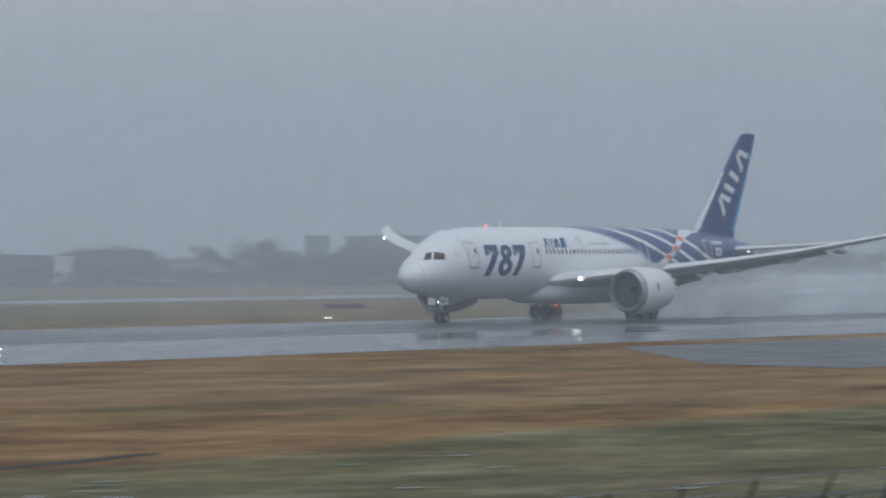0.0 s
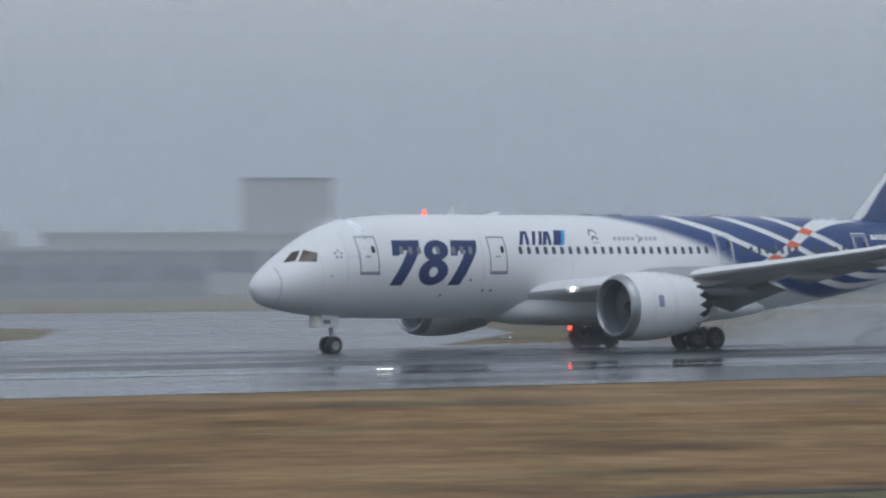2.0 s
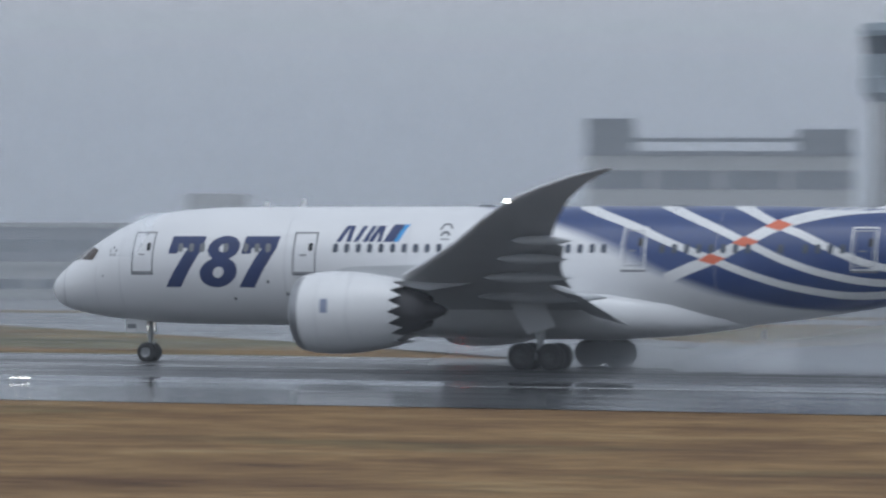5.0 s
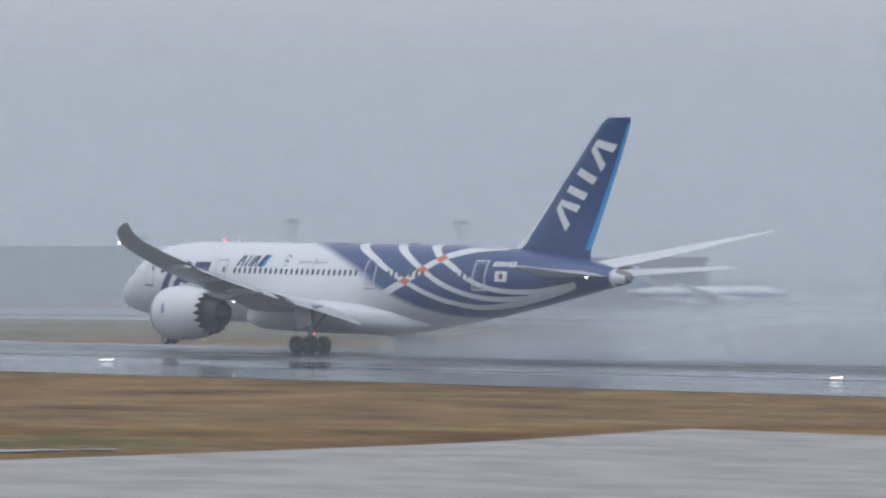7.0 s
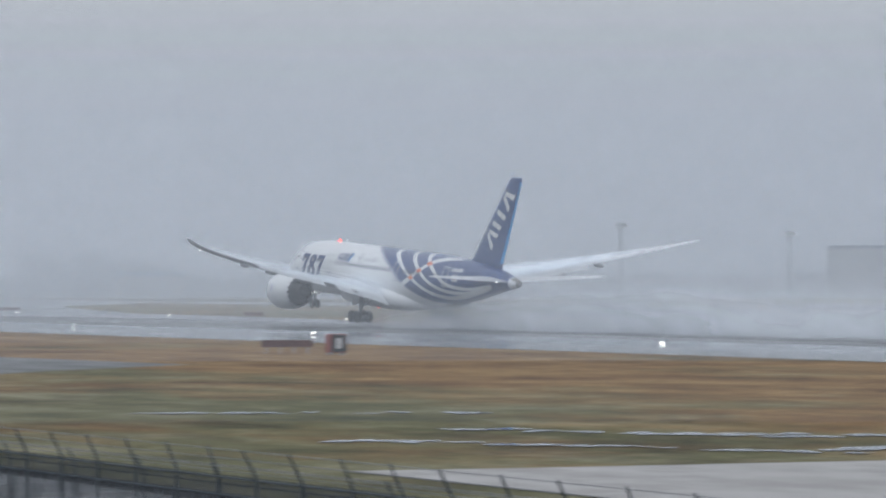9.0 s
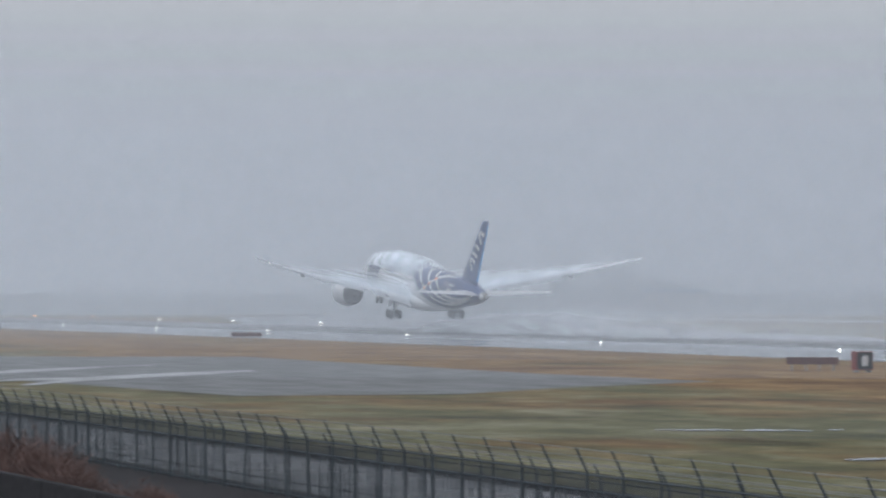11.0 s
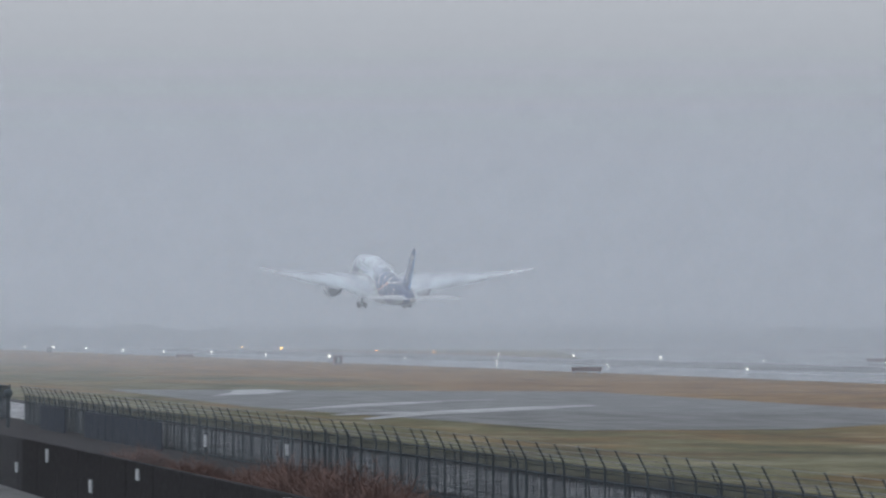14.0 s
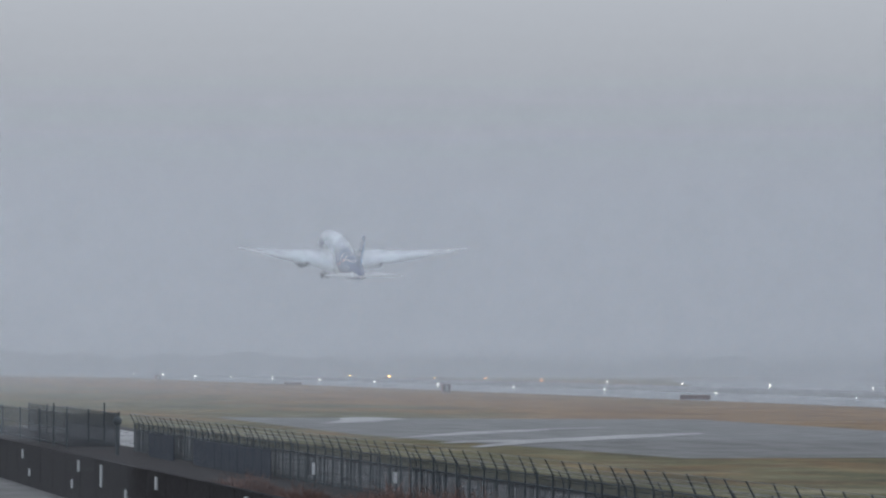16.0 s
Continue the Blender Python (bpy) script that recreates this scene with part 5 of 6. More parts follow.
def building(name, label, a0, a1, d, top, deep, wall, floors=0, roof=None, blocks=(), category="building"):
    """A block seen between two bearings, with window bands, parapet and blocks on its roof (from, to as shares, height)."""
    (x0, y0), (x1, y1) = spot(a0, d), spot(a1, d)
    w = math.hypot(x1 - x0, y1 - y0)
    ob = tagged(new(name), label, category)
    g = level(500)
    ob.matrix_basis = Matrix.Translation((x0, y0, g)) @ Matrix.Rotation(math.atan2(y1 - y0, x1 - x0), 4, "Z")
    part("wall", boxed(0, w, 0, deep, 0, top - 0.8, bevel=0.1), wall, ob)
    part("parapet", boxed(-0.3, w + 0.3, -0.3, deep + 0.3, top - 0.8, top, bevel=0.1), roof or wall, ob)
    for i in range(floors):
        z = (top - 2.0) * (i + 0.42) / floors
        h = (top - 2.0) / floors * 0.42
        n = max(2, int(w / 9))
        win = part("window", boxed(0.5, w / n - 0.5, -0.12, 0.02, z, z + h), BAND, ob)
        for k in range(1, n):
            again(win, pose(k * w / n, 0, 0), ob)
    for s0, s1, h in blocks:
        part("roof_block", boxed(w * s0, w * s1, deep * 0.15, deep * 0.85, top, top + h, bevel=0.15), roof or wall, ob)
    return ob


building("terminal", "pale terminal building with dark window bands", -18.9, -15.0, 640, 24.0, 40, FACADE, 3, DARKWALL, ((0.0, 0.17, 5.5), (0.8, 1.0, 3.8)))
part("roof_rail", boxed(0, 43.5, 2, 2.4, 25.5, 26.2), DARKWALL, bpy.data.objects["terminal"])
building("terminal_wing", "long low terminal wing of pale panels", -28.5, -23.4, 650, 12.0, 30, DARKWALL, 2, FACADE, ((0.75, 0.92, 5.0),))
building("terminal_wing", "long low terminal wing of pale panels", -23.2, -19.1, 655, 6.5, 30, FACADE, 1, DARKWALL, ((0.2, 0.36, 4.0),))
building("terminal_wing", "long low terminal wing of pale panels", -14.2, -6.6, 660, 14.0, 30, FACADE, 3, DARKWALL, ((0.10, 0.28, 3.2), (0.42, 0.56, 1.5), (0.72, 0.82, 5.0)))
building("pier", "low pale pier before the terminal", -34, -10, 600, 5.5, 12, FACADE, 1, FACADE)
building("pier", "low pale pier before the terminal", -9, 3.5, 610, 5.0, 12, FACADE, 1, FACADE)
building("office_block", "broad pale maintenance block with blue panels", 13.9, 18.9, 640, 23.0, 40, FACADE, 0, FACADE, ((0.85, 1.0, 1.2),))
o = bpy.data.objects["office_block"]
part("door_panel", boxed(24, 36, -0.3, 0.0, 6, 14.5), BLUEPANEL, o, "blue hangar door")
part("door_panel", boxed(9, 23, -0.3, 0.0, 6, 14), PALE, o, "white hangar door")
part("canopy", boxed(29, 42, -2, 0, 16, 17.2), SLATE, o)
building("office_block", "grey flat-roofed block with a blue canopy", 12.6, 13.85, 650, 20.0, 30, DARKWALL, 3, FACADE)
building("office_block", "pale flat-roofed block in the mist", 20.3, 23.4, 670, 20.5, 30, FACADE, 0, SLATE)
building("shed", "low dark service shed", 23.6, 33, 640, 8.5, 20, DARKWALL, 1, FACADE, ((0.3, 0.34, 11.0), (0.1, 0.3, 3.0), (0.5, 0.7, 2.5)))
building("office_block", "dark square block in the mist", 33.5, 34.8, 860, 24.5, 20, FACADE, 0, DARKWALL)
building("hall", "wide white low hall", 30.6, 36.2, 720, 11.5, 25, FACADE, 1, FACADE)
building("hall", "wide white low hall with a broken roofline", 36.3, 39.8, 730, 9.5, 25, FACADE, 1, FACADE, ((0.2, 0.4, 4), (0.5, 0.7, 2.2)))
building("hall", "wide grey low hall with stepped roof", 43.0, 44.85, 760, 11.5, 25, FACADE, 3, DARKWALL, ((0.25, 0.85, 3.5), (0.40, 0.75, 6)))
building("hall", "white flat-roofed hall behind trees", 44.7, 45.5, 735, 8.0, 20, PALE, 0, FACADE)
building("tower_block", "tall narrow block fading in the mist", 44.0, 44.5, 980, 27.0, 15, FACADE, 0, FACADE, ((0.1, 0.9, 1.5),))
building("tower_block", "tall narrow block fading in the mist", 45.6, 46.05, 980, 26.0, 12, FACADE, 0, DARKWALL)
building("tower_block", "tall narrow block fading in the mist", 46.2, 46.55, 990, 17.5, 12, FACADE, 0, FACADE)
building("hall", "pale shed among trees", 46.2, 47.2, 720, 7.5, 20, PALE, 1, FACADE)
building("hall", "dark low hall at the field's edge", 48.3, 49.55, 880, 7.4, 20, DARKWALL, 1, DARKWALL)
building("hall", "white gable end at the field's edge", 49.6, 49.86, 876, 7.0, 20, PALE, 0, PALE)
building("hall", "dark low hall at the field's edge", 49.9, 51.0, 880, 7.6, 20, DARKWALL, 1, DARKWALL, ((0.1, 0.45, 0.7), (0.7, 1.0, 0.9)))
building("hall", "pale shed among trees", 51.3, 52.5, 900, 5.4, 20, FACADE, 1, FACADE)
building("tower_block", "tall narrow block fading in the mist", 53.25, 53.6, 1040, 12.5, 15, DARKWALL, 0, DARKWALL)
building("hall", "dark flat-roofed hall behind the trees", 53.85, 55.2, 1040, 12.4, 15, DARKWALL, 2, DARKWALL)
building("depot", "pale hangar with sloped end in the mist", -58.4, -56.75, 1115, 15.0, 40, FACADE, 0, SLATE)
building("depot", "long dark hangar in the mist", -56.7, -53.2, 1105, 15.9, 40, SLATE, 0, SLATE, ((0.3, 0.36, 1.2),))
building("depot", "long dark-roofed cargo hall", -52.2, -48.9, 925, 12.6, 30, FACADE, 2, DARKWALL)
building("depot", "long dark-roofed cargo hall", -48.8, -45.0, 905, 11.4, 30, DARKWALL, 2, DARKWALL, ((0.2, 0.5, 1.4),))
building("depot", "low shed with a dull blue roof", -68.75, -67.8, 1150, 7.6, 25, FACADE, 0, BLUEPANEL)


def arched_hangar():
    """The slate-blue hangar with a long bowed roof."""
    ob = tagged(new("hangar"), "slate-blue hangar with a long bowed roof", "hangar")
    (x0, y0), (x1, y1) = spot(4.3, 637), spot(12.3, 637)
    w = math.hypot(x1 - x0, y1 - y0)
    ob.matrix_basis = Matrix.Translation((x0, y0, level(500))) @ Matrix.Rotation(math.atan2(y1 - y0, x1 - x0), 4, "Z")
    line = [(0.0, 13.5), (0.03, 16.5), (0.08, 20.5), (0.14, 22.2), (0.22, 22.8), (0.35, 22.2), (0.5, 21.3), (0.65, 20.5), (0.8, 19.6), (0.88, 18.0), (0.95, 16.2), (1.0, 15.0)]
    line = [(p.x * w, p.y) for p in bent([(a, b, 0) for a, b in line], 4)]
    prof = [(0, 0)] + line + [(w, 0)]
    rings = [[(x, y, z) for x, z in prof] for y in (0, 45)]
    part("wall", loft(bmesh.new(), rings), SLATE, ob)
    roof = [[(x, -1.2, z + 0.25), (x, 46, z + 0.25), (x, 46, z + 0.75), (x, -1.2, z + 0.75)] for x, z in line]
    part("roof", loft(bmesh.new(), roof), SLATE, ob)
    n = 8
    for i in range(n):
        part("hangar_door", boxed(8 + i * (w - 16) / n + 0.15, 8 + (i + 1) * (w - 16) / n - 0.15, -0.35, -0.05, 0, 12.4, bevel=0.05), FACADE, ob)
    part("canopy", boxed(-9, 14, -9, -1.3, 11.6, 12.6, bevel=0.1), PALE, ob, "white canopy")
    part("canopy_end", boxed(-9, -4.5, -9, -1.3, 12.6, 15.0, bevel=0.1), DARKWALL, ob)
    for x in (-8, 12):
        part("canopy_post", tube(bmesh.new(), (x, -8, 0), (x, -8, 11.6), 0.3, n=10), STEEL, ob)


arched_hangar()


def control_tower():
    ob = tagged(new("control_tower"), "grey control tower with a glazed cab", "tower")
    x, y = spot(-14.5, 655)
    ob.matrix_basis = pose(x, y, level(500))
    sq = lambda r, z, n=8: [(r * math.cos(2 * math.pi * (i + 0.5) / n), r * math.sin(2 * math.pi * (i + 0.5) / n), z) for i in range(n)]
    part("shaft", loft(bmesh.new(), [sq(3.1, 0), sq(2.8, 20), sq(2.7, 33)]), FACADE, ob)
    part("gallery", loft(bmesh.new(), [sq(2.7, 32.5), sq(4.3, 34), sq(4.4, 36.5), sq(4.0, 36.8)]), TOWERGREY, ob)
    part("equipment_floor", loft(bmesh.new(), [sq(4.1, 36.8), sq(4.2, 40.4)]), TOWERGREY, ob)
    part("cab_glass", loft(bmesh.new(), [sq(3.9, 40.4), sq(4.35, 43.4)]), BAND, ob)
    part("cab_roof", loft(bmesh.new(), [sq(4.5, 43.4), sq(4.6, 44.3), sq(3.9, 45.6)]), TOWERGREY, ob)
    part("mast", tube(bmesh.new(), (0, 0, 45.6), (0, 0, 48), 0.12, 0.05), STEEL, ob)


control_tower()

# masts and floodlights of the apron
for az, d, h in ((-51.06, 870, 18.6), (-48.57, 870, 18.2), (-58.95, 1050, 17.0), (-57.0, 1050, 17.6), (-53.29, 1000, 16.6), (-61.4, 1060, 19.6), (26.6, 720, 21)):
    x, y = spot(az, d)
    ob = tagged(new("light_mast"), "thin apron light mast in the mist", "mast", "apron light masts")
    ob.matrix_basis = pose(x, y, level(500))
    part("pole", tube(bmesh.new(), (0, 0, 0), (0, 0, h), 0.55, 0.32), STEEL, ob)
    part("lamp_head", boxed(-1.5, 1.5, -0.9, 0.9, h, h + 1.1, bevel=0.1), FACADE, ob)


# ---- trees beyond the taxiway ----
LEAF, ln_, ll_, lb_ = nodes("dull_foliage")
info = ln_.new("ShaderNodeNewGeometry")
ll_.new(ramp(ln_, ll_, info.outputs["Random Per Island"], [(0.1, (0.045, 0.055, 0.038)), (0.9, (0.105, 0.112, 0.075))]), lb_.inputs["Base Color"])
lb_.inputs["Roughness"].default_value = 0.9
BARK = plain("wet_bark", (0.05, 0.042, 0.035), 0.9, vary=0.3, scale=3)


def tree(h, r, seed):
    k = random.Random(seed)
    ob = tagged(new("tree"), "dark evergreen tree with an uneven crown", "tree", "trees beyond the field")
    bm = bmesh.new()
    tube(bm, (0, 0, -0.1), (0, 0, h * 0.55), 0.28, 0.14, 8)
    for i in range(6):
        a = k.uniform(0, 6.28)
        z = h * k.uniform(0.28, 0.5)
        tube(bm, (0, 0, z), (r * 0.7 * math.cos(a), r * 0.7 * math.sin(a), z + h * k.uniform(0.15, 0.35)), 0.10, 0.03, 6)
    part("trunk", bm, BARK, ob)
    # several lobes of leaf clumps, so that the outline is broken
    lobes = [(Vector((0, 0, h * 0.66)), 0.62)]
    for i in range(9):
        a = k.uniform(0, 6.28)
        lobes.append((Vector((r * k.uniform(0.35, 0.85) * math.cos(a), r * k.uniform(0.35, 0.85) * math.sin(a), h * k.uniform(0.34, 0.88))), k.uniform(0.26, 0.5)))
    vs, fs = [], []
    for i in range(700):
        at, size = lobes[i % len(lobes)]
        d = Vector((k.gauss(0, 1), k.gauss(0, 1), k.gauss(0, 0.75))).normalized() * (k.uniform(0.3, 1.08) ** 0.5) * r * size
        c = at + d
        s = r * k.uniform(0.05, 0.13)
        j = len(vs)
        for _ in range(4):
            vs.append(tuple(c + Vector((k.gauss(0, 1), k.gauss(0, 1), k.gauss(0, 1))).normalized() * s))
        fs += [(j, j + 1, j + 2), (j, j + 2, j + 3), (j, j + 1, j + 3), (j + 1, j + 2, j + 3)]
    me = bpy.data.meshes.new("crown")
    me.from_pydata(vs, [], fs)
    me.materials.append(LEAF)
    o = new("crown", me)
    o.parent = ob
    return ob


models = [tree(8.5, 4.2, 1), tree(6.5, 3.8, 2), tree(10.5, 4.6, 3), tree(8.0, 5.2, 4), tree(9.5, 3.4, 5)]
tr = random.Random(8)
# bearing, distance and size of each tree: a thin belt far off, clumps before the halls
spots = [(az, 960 + tr.uniform(-50, 90), tr.uniform(0.6, 1.15)) for az in np.arange(48.0, 62, 0.2)]
spots += [(az, 790 + tr.uniform(-25, 60), tr.uniform(0.5, 0.95)) for az in np.arange(38.5, 45.5, 0.3)]
spots += [(az, 700 + tr.uniform(-12, 12), tr.uniform(0.35, 0.6)) for az in np.arange(41.4, 45.6, 0.3)]
spots += [(az, 715 + tr.uniform(-14, 14), tr.uniform(0.55, 0.95)) for az in np.arange(45.8, 48.5, 0.2)]
spots += [(az, 880 + tr.uniform(-14, 14), tr.uniform(0.45, 0.8)) for az in np.arange(51.2, 58, 0.25)]
spots += [(az, 720 + tr.uniform(-15, 15), tr.uniform(0.5, 0.9)) for az in (36.6, 36.9, 37.2, 37.5, 37.8)]
spots += [(az, 1225 + tr.uniform(-15, 15), tr.uniform(1.0, 1.4)) for az in np.arange(-70.0, -67.9, 0.14)]
for i, (az, d, size) in enumerate(spots):
    x, y = spot(az + tr.uniform(-0.14, 0.14), d)
    m = pose(x, y, level(500), 0, 0, tr.uniform(0, 360))
    ob = models[i % 5]
    if i < 5:
        ob.matrix_basis = m
    else:
        copy_thing(ob, m).scale = (size * 1.15, size * 1.15, size)


def far_woods():
    """Uneven woods on low rises that close the field."""
    k = random.Random(4)
    vs, fs = [], []
    def height(az):
        return 4.4 + 0.9 * math.sin(az * 0.35) * math.sin(az * 0.13 + 1) + 0.6 * math.sin(az * 1.9) + 0.6 * math.sin(az * 5.3 + 2)
    steps = np.arange(-86, 76, 0.08)
    for d in (1240, 1380, 1540):
        j0 = len(vs)
        for az in steps:
            x, y = spot(az, d)
            h = height(az + d * 0.05) * d / 1000 + noise.noise(Vector((az * 3, d, 0))) * 1.4
            vs.extend([(x, y, -1.5), (x, y, max(1.0, h))])
        for i in range(len(steps) - 1):
            a = j0 + 2 * i
            fs.append((a, a + 2, a + 3, a + 1))
    for i in range(2600):
        az = k.uniform(36, 60)
        d = (690 if az < 46 else 725 if az < 48.3 else 868) + k.uniform(-6, 6)
        x, y = spot(az, d)
        c = Vector((x, y, level(500) + k.uniform(0.2, 2.3 + 0.8 * math.sin(az * 2.3) + 0.5 * math.sin(az * 7.1))))
        s = k.uniform(0.5, 1.2)
        j = len(vs)
        for _ in range(4):
            vs.append(tuple(c + Vector((k.gauss(0, 1), k.gauss(0, 1), k.gauss(0, 0.7))).normalized() * s))
        fs += [(j, j + 1, j + 2), (j, j + 2, j + 3), (j, j + 1, j + 3), (j + 1, j + 2, j + 3)]
    for i in range(5000):
        az = k.uniform(-86, 75)
        d = k.choice((1235, 1375, 1535))
        x, y = spot(az, d)
        c = Vector((x, y, max(1.0, height(az + (d + 5) * 0.05) * d / 1000) * k.uniform(0.35, 1.0)))
        s = k.uniform(1.0, 2.2)
        j = len(vs)
        for _ in range(4):
            vs.append(tuple(c + Vector((k.gauss(0, 1), k.gauss(0, 1), k.gauss(0, 0.7))).normalized() * s))
        fs += [(j, j + 1, j + 2), (j, j + 2, j + 3), (j, j + 1, j + 3), (j + 1, j + 2, j + 3)]
    me = bpy.data.meshes.new("far_woods")
    me.from_pydata(vs, [], fs)
    me.materials.append(LEAF)
    tagged(new("far_woods", me), "distant woods fading in the mist", "woods", kind="stuff")


far_woods()

# ---- airliners standing across the field: white with a blue stripe ----
def stripe_mat():
    m, n, l, bs = nodes("striped_livery")
    co, sep = n.new("ShaderNodeTexCoord"), n.new("ShaderNodeSeparateXYZ")
    l.new(co.outputs["Object"], sep.inputs[0])
    band = ramp(n, l, sep.outputs["Z"], [(0.0, (0.78, 0.79, 0.80)), (1.0, (0.78, 0.79, 0.80))])
    r = n.new("ShaderNodeMapRange")
    r.inputs["From Min"].default_value, r.inputs["From Max"].default_value = 2.0, 8.0
    l.new(sep.outputs["Z"], r.inputs["Value"])
    f = ramp(n, l, r.outputs[0], [(0.36, (0, 0, 0)), (0.40, (1, 1, 1)), (0.58, (1, 1, 1)), (0.62, (0, 0, 0))])
    l.new(mixed(n, l, f, band, (0.02, 0.05, 0.22)), bs.inputs["Base Color"])
    bs.inputs["Roughness"].default_value = 0.3
    return m


STRIPED = stripe_mat()
for x, y, turn, size in ((145.3, 384, 180, 0.77), (-339, 543, -148, 0.7), (-608, 519, -128, 0.6), (-566, 566, -133, 0.6)):
    p = copy_thing(plane, pose(x, y, level(500) + 0.02, 0, 0, turn))
    p.scale = (size, size, size)
    tagged(p, "white airliner with a blue stripe standing across the field", "airplane", "standing airliners")
    for o in list(p.children_recursive):
        kind = o.name.split(".")[0]
        if kind in ("livery_ribbon", "livery_crossing", "number", "lettering", "crescent", "emblem", "ring_mark", "airline_mark", "flag", "flag_disc", "registration", "landing_light", "taxi_light", "navigation_light", "tail_light"):
            bpy.data.objects.remove(o)
        elif kind == "fuselage":
            o.material_slots[0].link = "OBJECT"
            o.material_slots[0].material = STRIPED


# ---- spray and vapour ----
def spray():
    """Water thrown up behind the wheels: soft sheets that travel with the airliner."""
    ob = tagged(new("wheel_spray"), "white spray thrown up behind the wheels", "spray", kind="stuff")
    for y, a, x0, hh in ((-7.2, 0.20, 1.0, 5.2), (-4.9, 0.34, 0.2, 5.0), (-2.4, 0.22, 4, 6.4), (0.0, 0.22, -18, 6.8), (2.6, 0.22, 4, 6.4), (4.9, 0.34, 0.2, 5.0), (7.5, 0.20, 1.0, 5.4)):
        bm = bmesh.new()
        n = 40
        rows = []
        for i in range(n + 1):
            x = x0 + (235 - x0) * (i / n) ** 1.5
            wob = 0.5 * math.sin(x * 0.11 + y) + 0.012 * x * math.copysign(1, y or 1)
            rows.append([(x, y + wob * (z / hh + 0.2), z) for z in (0.0, hh * 0.35, hh * 0.7, hh)])
        loft(bm, rows, closed=False, cap=False)
        m = veil_mat("spray", a * 1.12, 0.5, 0.16, [("X", x0, x0 + 16, 0.0, 1.0), ("X", 35, 215, 1.0, 0.0)], (0.80, 0.83, 0.87), (0.35, 0.35, 1.0), (x0, 1.5, 0.09, hh))
        smooth(part("spray_sheet", bm, m, ob))
    return ob


spray_cloud = spray()


def vapour(side, strength, reach, s0, s1):
    """Condensation that lifts off the wing as it takes the load: a veil over part of its chord and span."""
    rings = []
    for k in range(7):
        y = 2.6 + (reach - 2.6) * k / 6
        u, ch, z, th, tw = interp(WING, y)
        a = radians(tw)
        row = []
        for j in range(6):
            s = s0 + (s1 - s0) * j / 5
            h = 0.02 * 4 * s * (1 - s) * ch
            x = s * ch
            row.append((u - U0 + x * math.cos(a) + h * math.sin(a), side * y, z - x * math.sin(a) + h * math.cos(a)))
        rings.append(row)
    bm = loft(bmesh.new(), rings, closed=False, cap=False)
    m = veil_mat("vapour", strength, 0.55, 0.35, [("Y", side * reach * 0.62, side * reach * 1.0, 1.0, 0.0)], (0.79, 0.83, 0.87), (0.5, 0.3, 1))
    return smooth(part("wing_vapour", bm, m, plane, "white veil of condensation"))


def hood(r, strength, u0, u1):
    """Condensation over the shoulders of the hull: a soft shell, thin at both ends."""
    rings = []
    for k in range(9):
        u = u0 + (u1 - u0) * k / 8
        rings.append([(u - U0, r * math.cos(a), 5.1 + (r - 0.1) * math.sin(a)) for a in (radians(k) for k in range(6, 175, 14))])
    m = veil_mat("hull_vapour", strength, 0.45, 0.35, [("X", u0 - U0, u0 + 6 - U0, 0.0, 1.0), ("X", u1 - 9 - U0, u1 - U0, 1.0, 0.0)], (0.79, 0.83, 0.87), (0.4, 1, 1))
    return smooth(part("hull_vapour", loft(bmesh.new(), rings, closed=False, cap=False), m, plane, "white veil of condensation"))


vapours = [(vapour(s, *v), h) for s in (-1, 1) for v, h in (((0.42, 29.8, 0.06, 0.98), 0.45), ((0.40, 28, 0.10, 0.97), 0.8), ((0.38, 24, 0.15, 0.95), 1.2), ((0.34, 19, 0.2, 0.9), 1.7), ((0.30, 14, 0.25, 0.85), 2.3), ((0.22, 10, 0.3, 0.8), 3.0))]
hull_veils = [(hood(2.62, 0.62, 4, 33), 0.62), (hood(2.60, 0.55, 6, 34), 1.0), (hood(2.5, 0.45, 9, 34), 1.5), (hood(2.3, 0.34, 12, 32), 2.2)]


def beacon(x, z, down):
    house = part("beacon", lathe(bmesh.new(), [(0, 0.13), (0.04, 0.13), (0.045, 0.001)], 16, "z", at=(x, 0, z - (0.04 if not down else 0))), SEAM, plane)
    bm = bmesh.new()
    n = 12
    rings = [[(0.11 * math.cos(math.pi + math.pi * i / n), 0.11 * math.sin(math.pi + math.pi * i / n), zz) for i in range(n + 1)] for zz in (0.0, 0.20)]
    loft(bm, rings, closed=False, cap=False)
    turn = part("beacon_reflector", bm, [REDLAMP], plane, "red lit half drum that turns")
    bm = bmesh.new()
    rings = [[(0.125 * math.cos(math.pi * i / n), 0.125 * math.sin(math.pi * i / n) + 0.012, zz) for i in range(n + 1)] for zz in (-0.005, 0.205)]
    loft(bm, rings, closed=False, cap=False)
    part("beacon_shield", bm, WHITE, turn)
    return turn, x, z - (0.22 if down else 0)


beacons = [beacon(11.95 - U0, 7.93, False), beacon(22.6 - U0, 1.40, True)]


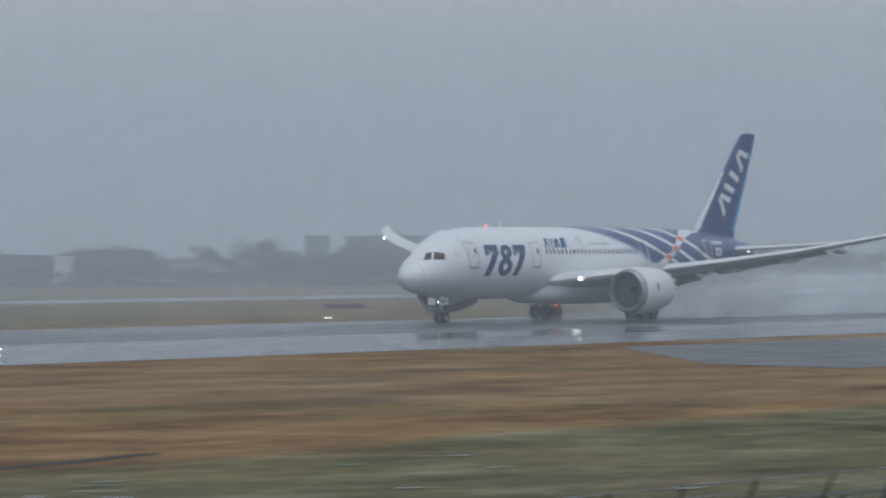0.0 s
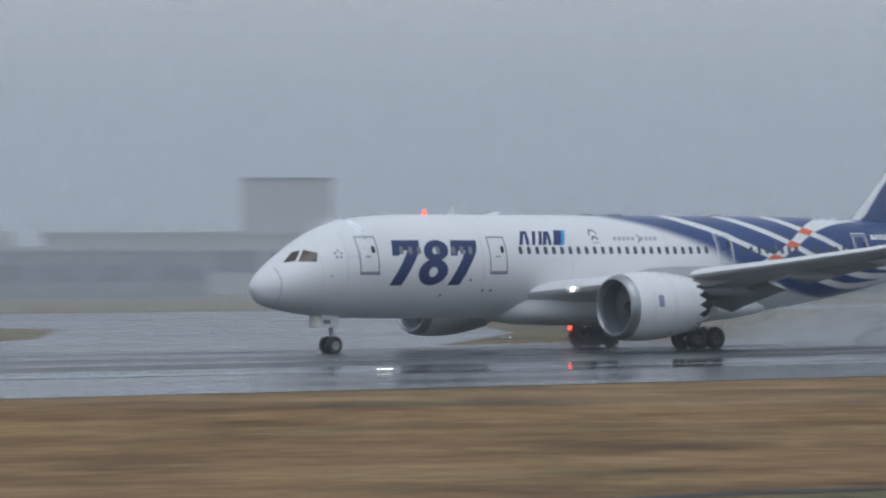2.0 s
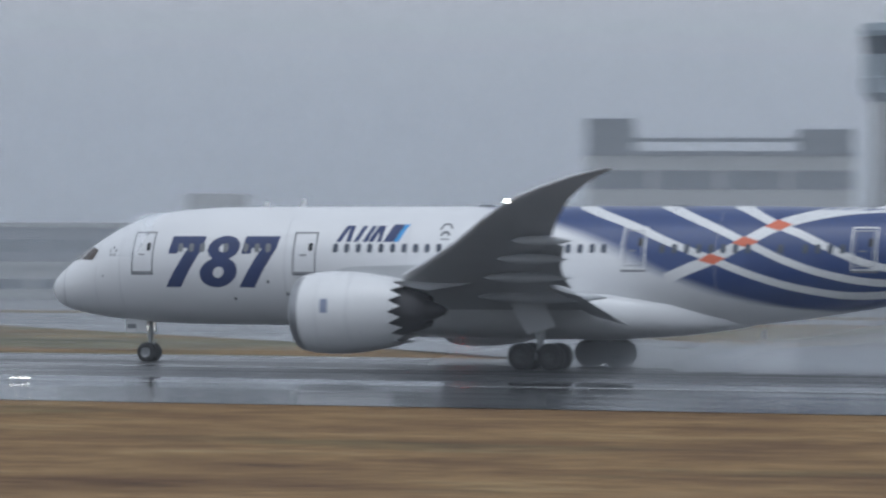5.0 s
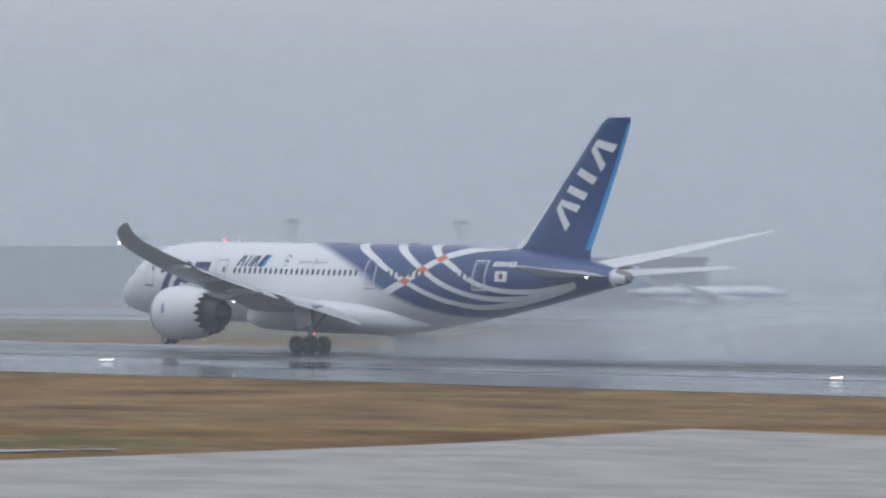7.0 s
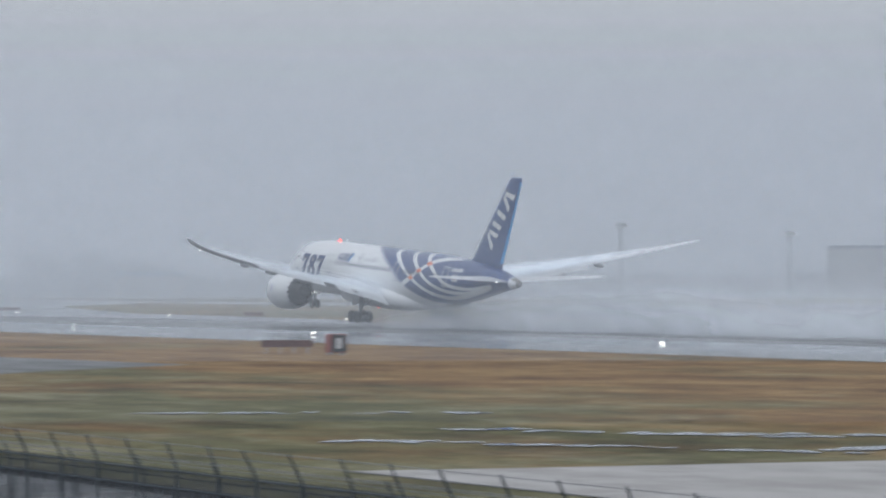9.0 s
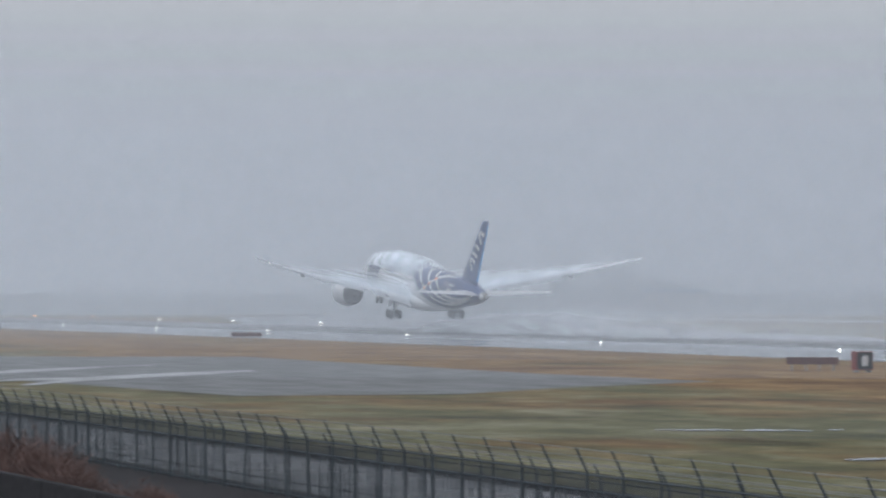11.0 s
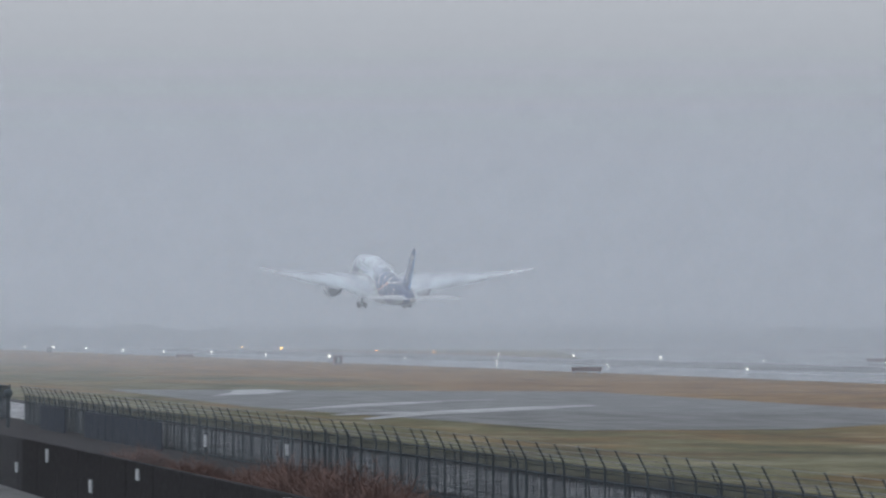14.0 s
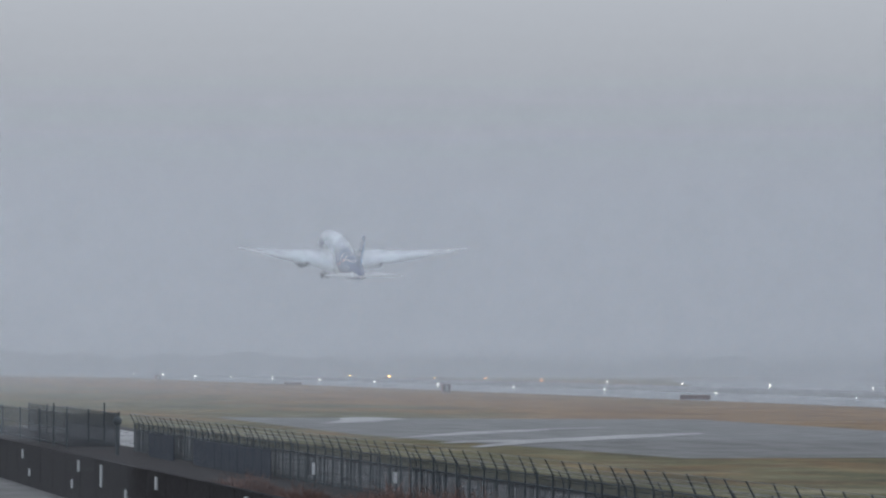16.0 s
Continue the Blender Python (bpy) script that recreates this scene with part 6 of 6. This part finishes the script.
# ---- what moves ----
def motions():
    walk(plane, [(t, pose(x, AXIS, z, 0, p, 0)) for t, x, z, p in FLIGHT])
    # the spray follows the wheels, thins below the climbing airliner and is left behind
    rows = [(t, pose(x, AXIS, 0.04 - 2.4 * max(0.0, (t - 9.5) / 3.0) ** 1.3)) for t, x, z, p in FLIGHT if t <= 12.5]
    last, speed, before = rows[-1][1].translation.x, 85.0, 12.5
    for t in [row[0] for row in FLIGHT if row[0] > 12.5]:
        speed *= math.exp(-(t - before) * 0.5)
        last -= speed * (t - before)
        before = t
        # it settles as it is left behind
        rows.append((t, pose(last, AXIS, -2.36 - 2.2 * (t - 12.5))))
    walk(spray_cloud, rows)
    # the wings, with the engines below them, bend up as they take the load
    def lifted(side, a):
        at = Vector((0, side * 2.6, 2.9))
        return Matrix.Translation(at) @ Matrix.Rotation(radians(side * a), 4, "X") @ Matrix.Translation(-at)
    bend = ((0.0, -1.5), (2.5, -1.0), (5.0, -0.3), (7.5, 0.2), (9.0, 0.9), (10.2, 1.7), (12.5, 2.5), (16.0, 2.7))
    for ob in [o for o in plane.children if o.name.split(".")[0] in ("wing", "engine")]:
        side = 1 if ob.matrix_basis.translation.y > 0.1 or (ob.type == "MESH" and ob.data.vertices[0].co.y > 0) else -1
        rest = ob.matrix_basis.copy()
        walk(ob, [(t, lifted(side, a) @ rest) for t, a in bend])
    for i, (v, h) in enumerate(vapours):
        side = -1 if i < len(vapours) // 2 else 1
        walk(v, [(t, lifted(side, a) @ pose(x, 0, h * k)) for t, a, x, k in ((0.0, -1.5, 0, 0), (2.5, -1.0, 0, 0), (5.0, -0.3, 0, 0), (7.5, 0.2, 0, 0), (9.0, 0.9, 0.1, 0.5), (10.2, 1.7, 0.4, 0.8), (12.5, 2.5, 0.9, 1.0), (16.0, 2.7, 0.9, 1.0))])
    for v, h in hull_veils:
        walk(v, [(0.0, pose(0, 0, 0)), (9.0, pose(0, 0, 0)), (10.2, pose(0.1, 0, h * 0.45)), (12.0, pose(0.2, 0, h)), (16.0, pose(0.2, 0, h))])
    # turning beacons: a flash every 1.42 seconds
    for turn, x, z in beacons:
        rows = [(0.0, pose(x, 0, z, 0, 0, 180))]
        for k in range(12):
            t = 0.58 + 1.42 * k
            if t > 15.6:
                break
            rows += [(t + d, pose(x, 0, z, 0, 0, a)) for d, a in ((-0.17, 180), (-0.14, 105), (-0.10, 30), (0.10, -30), (0.13, -105), (0.16, -180))]
        rows.append((16.0, pose(x, 0, z, 0, 0, 180)))
        walk(turn, rows)


motions()
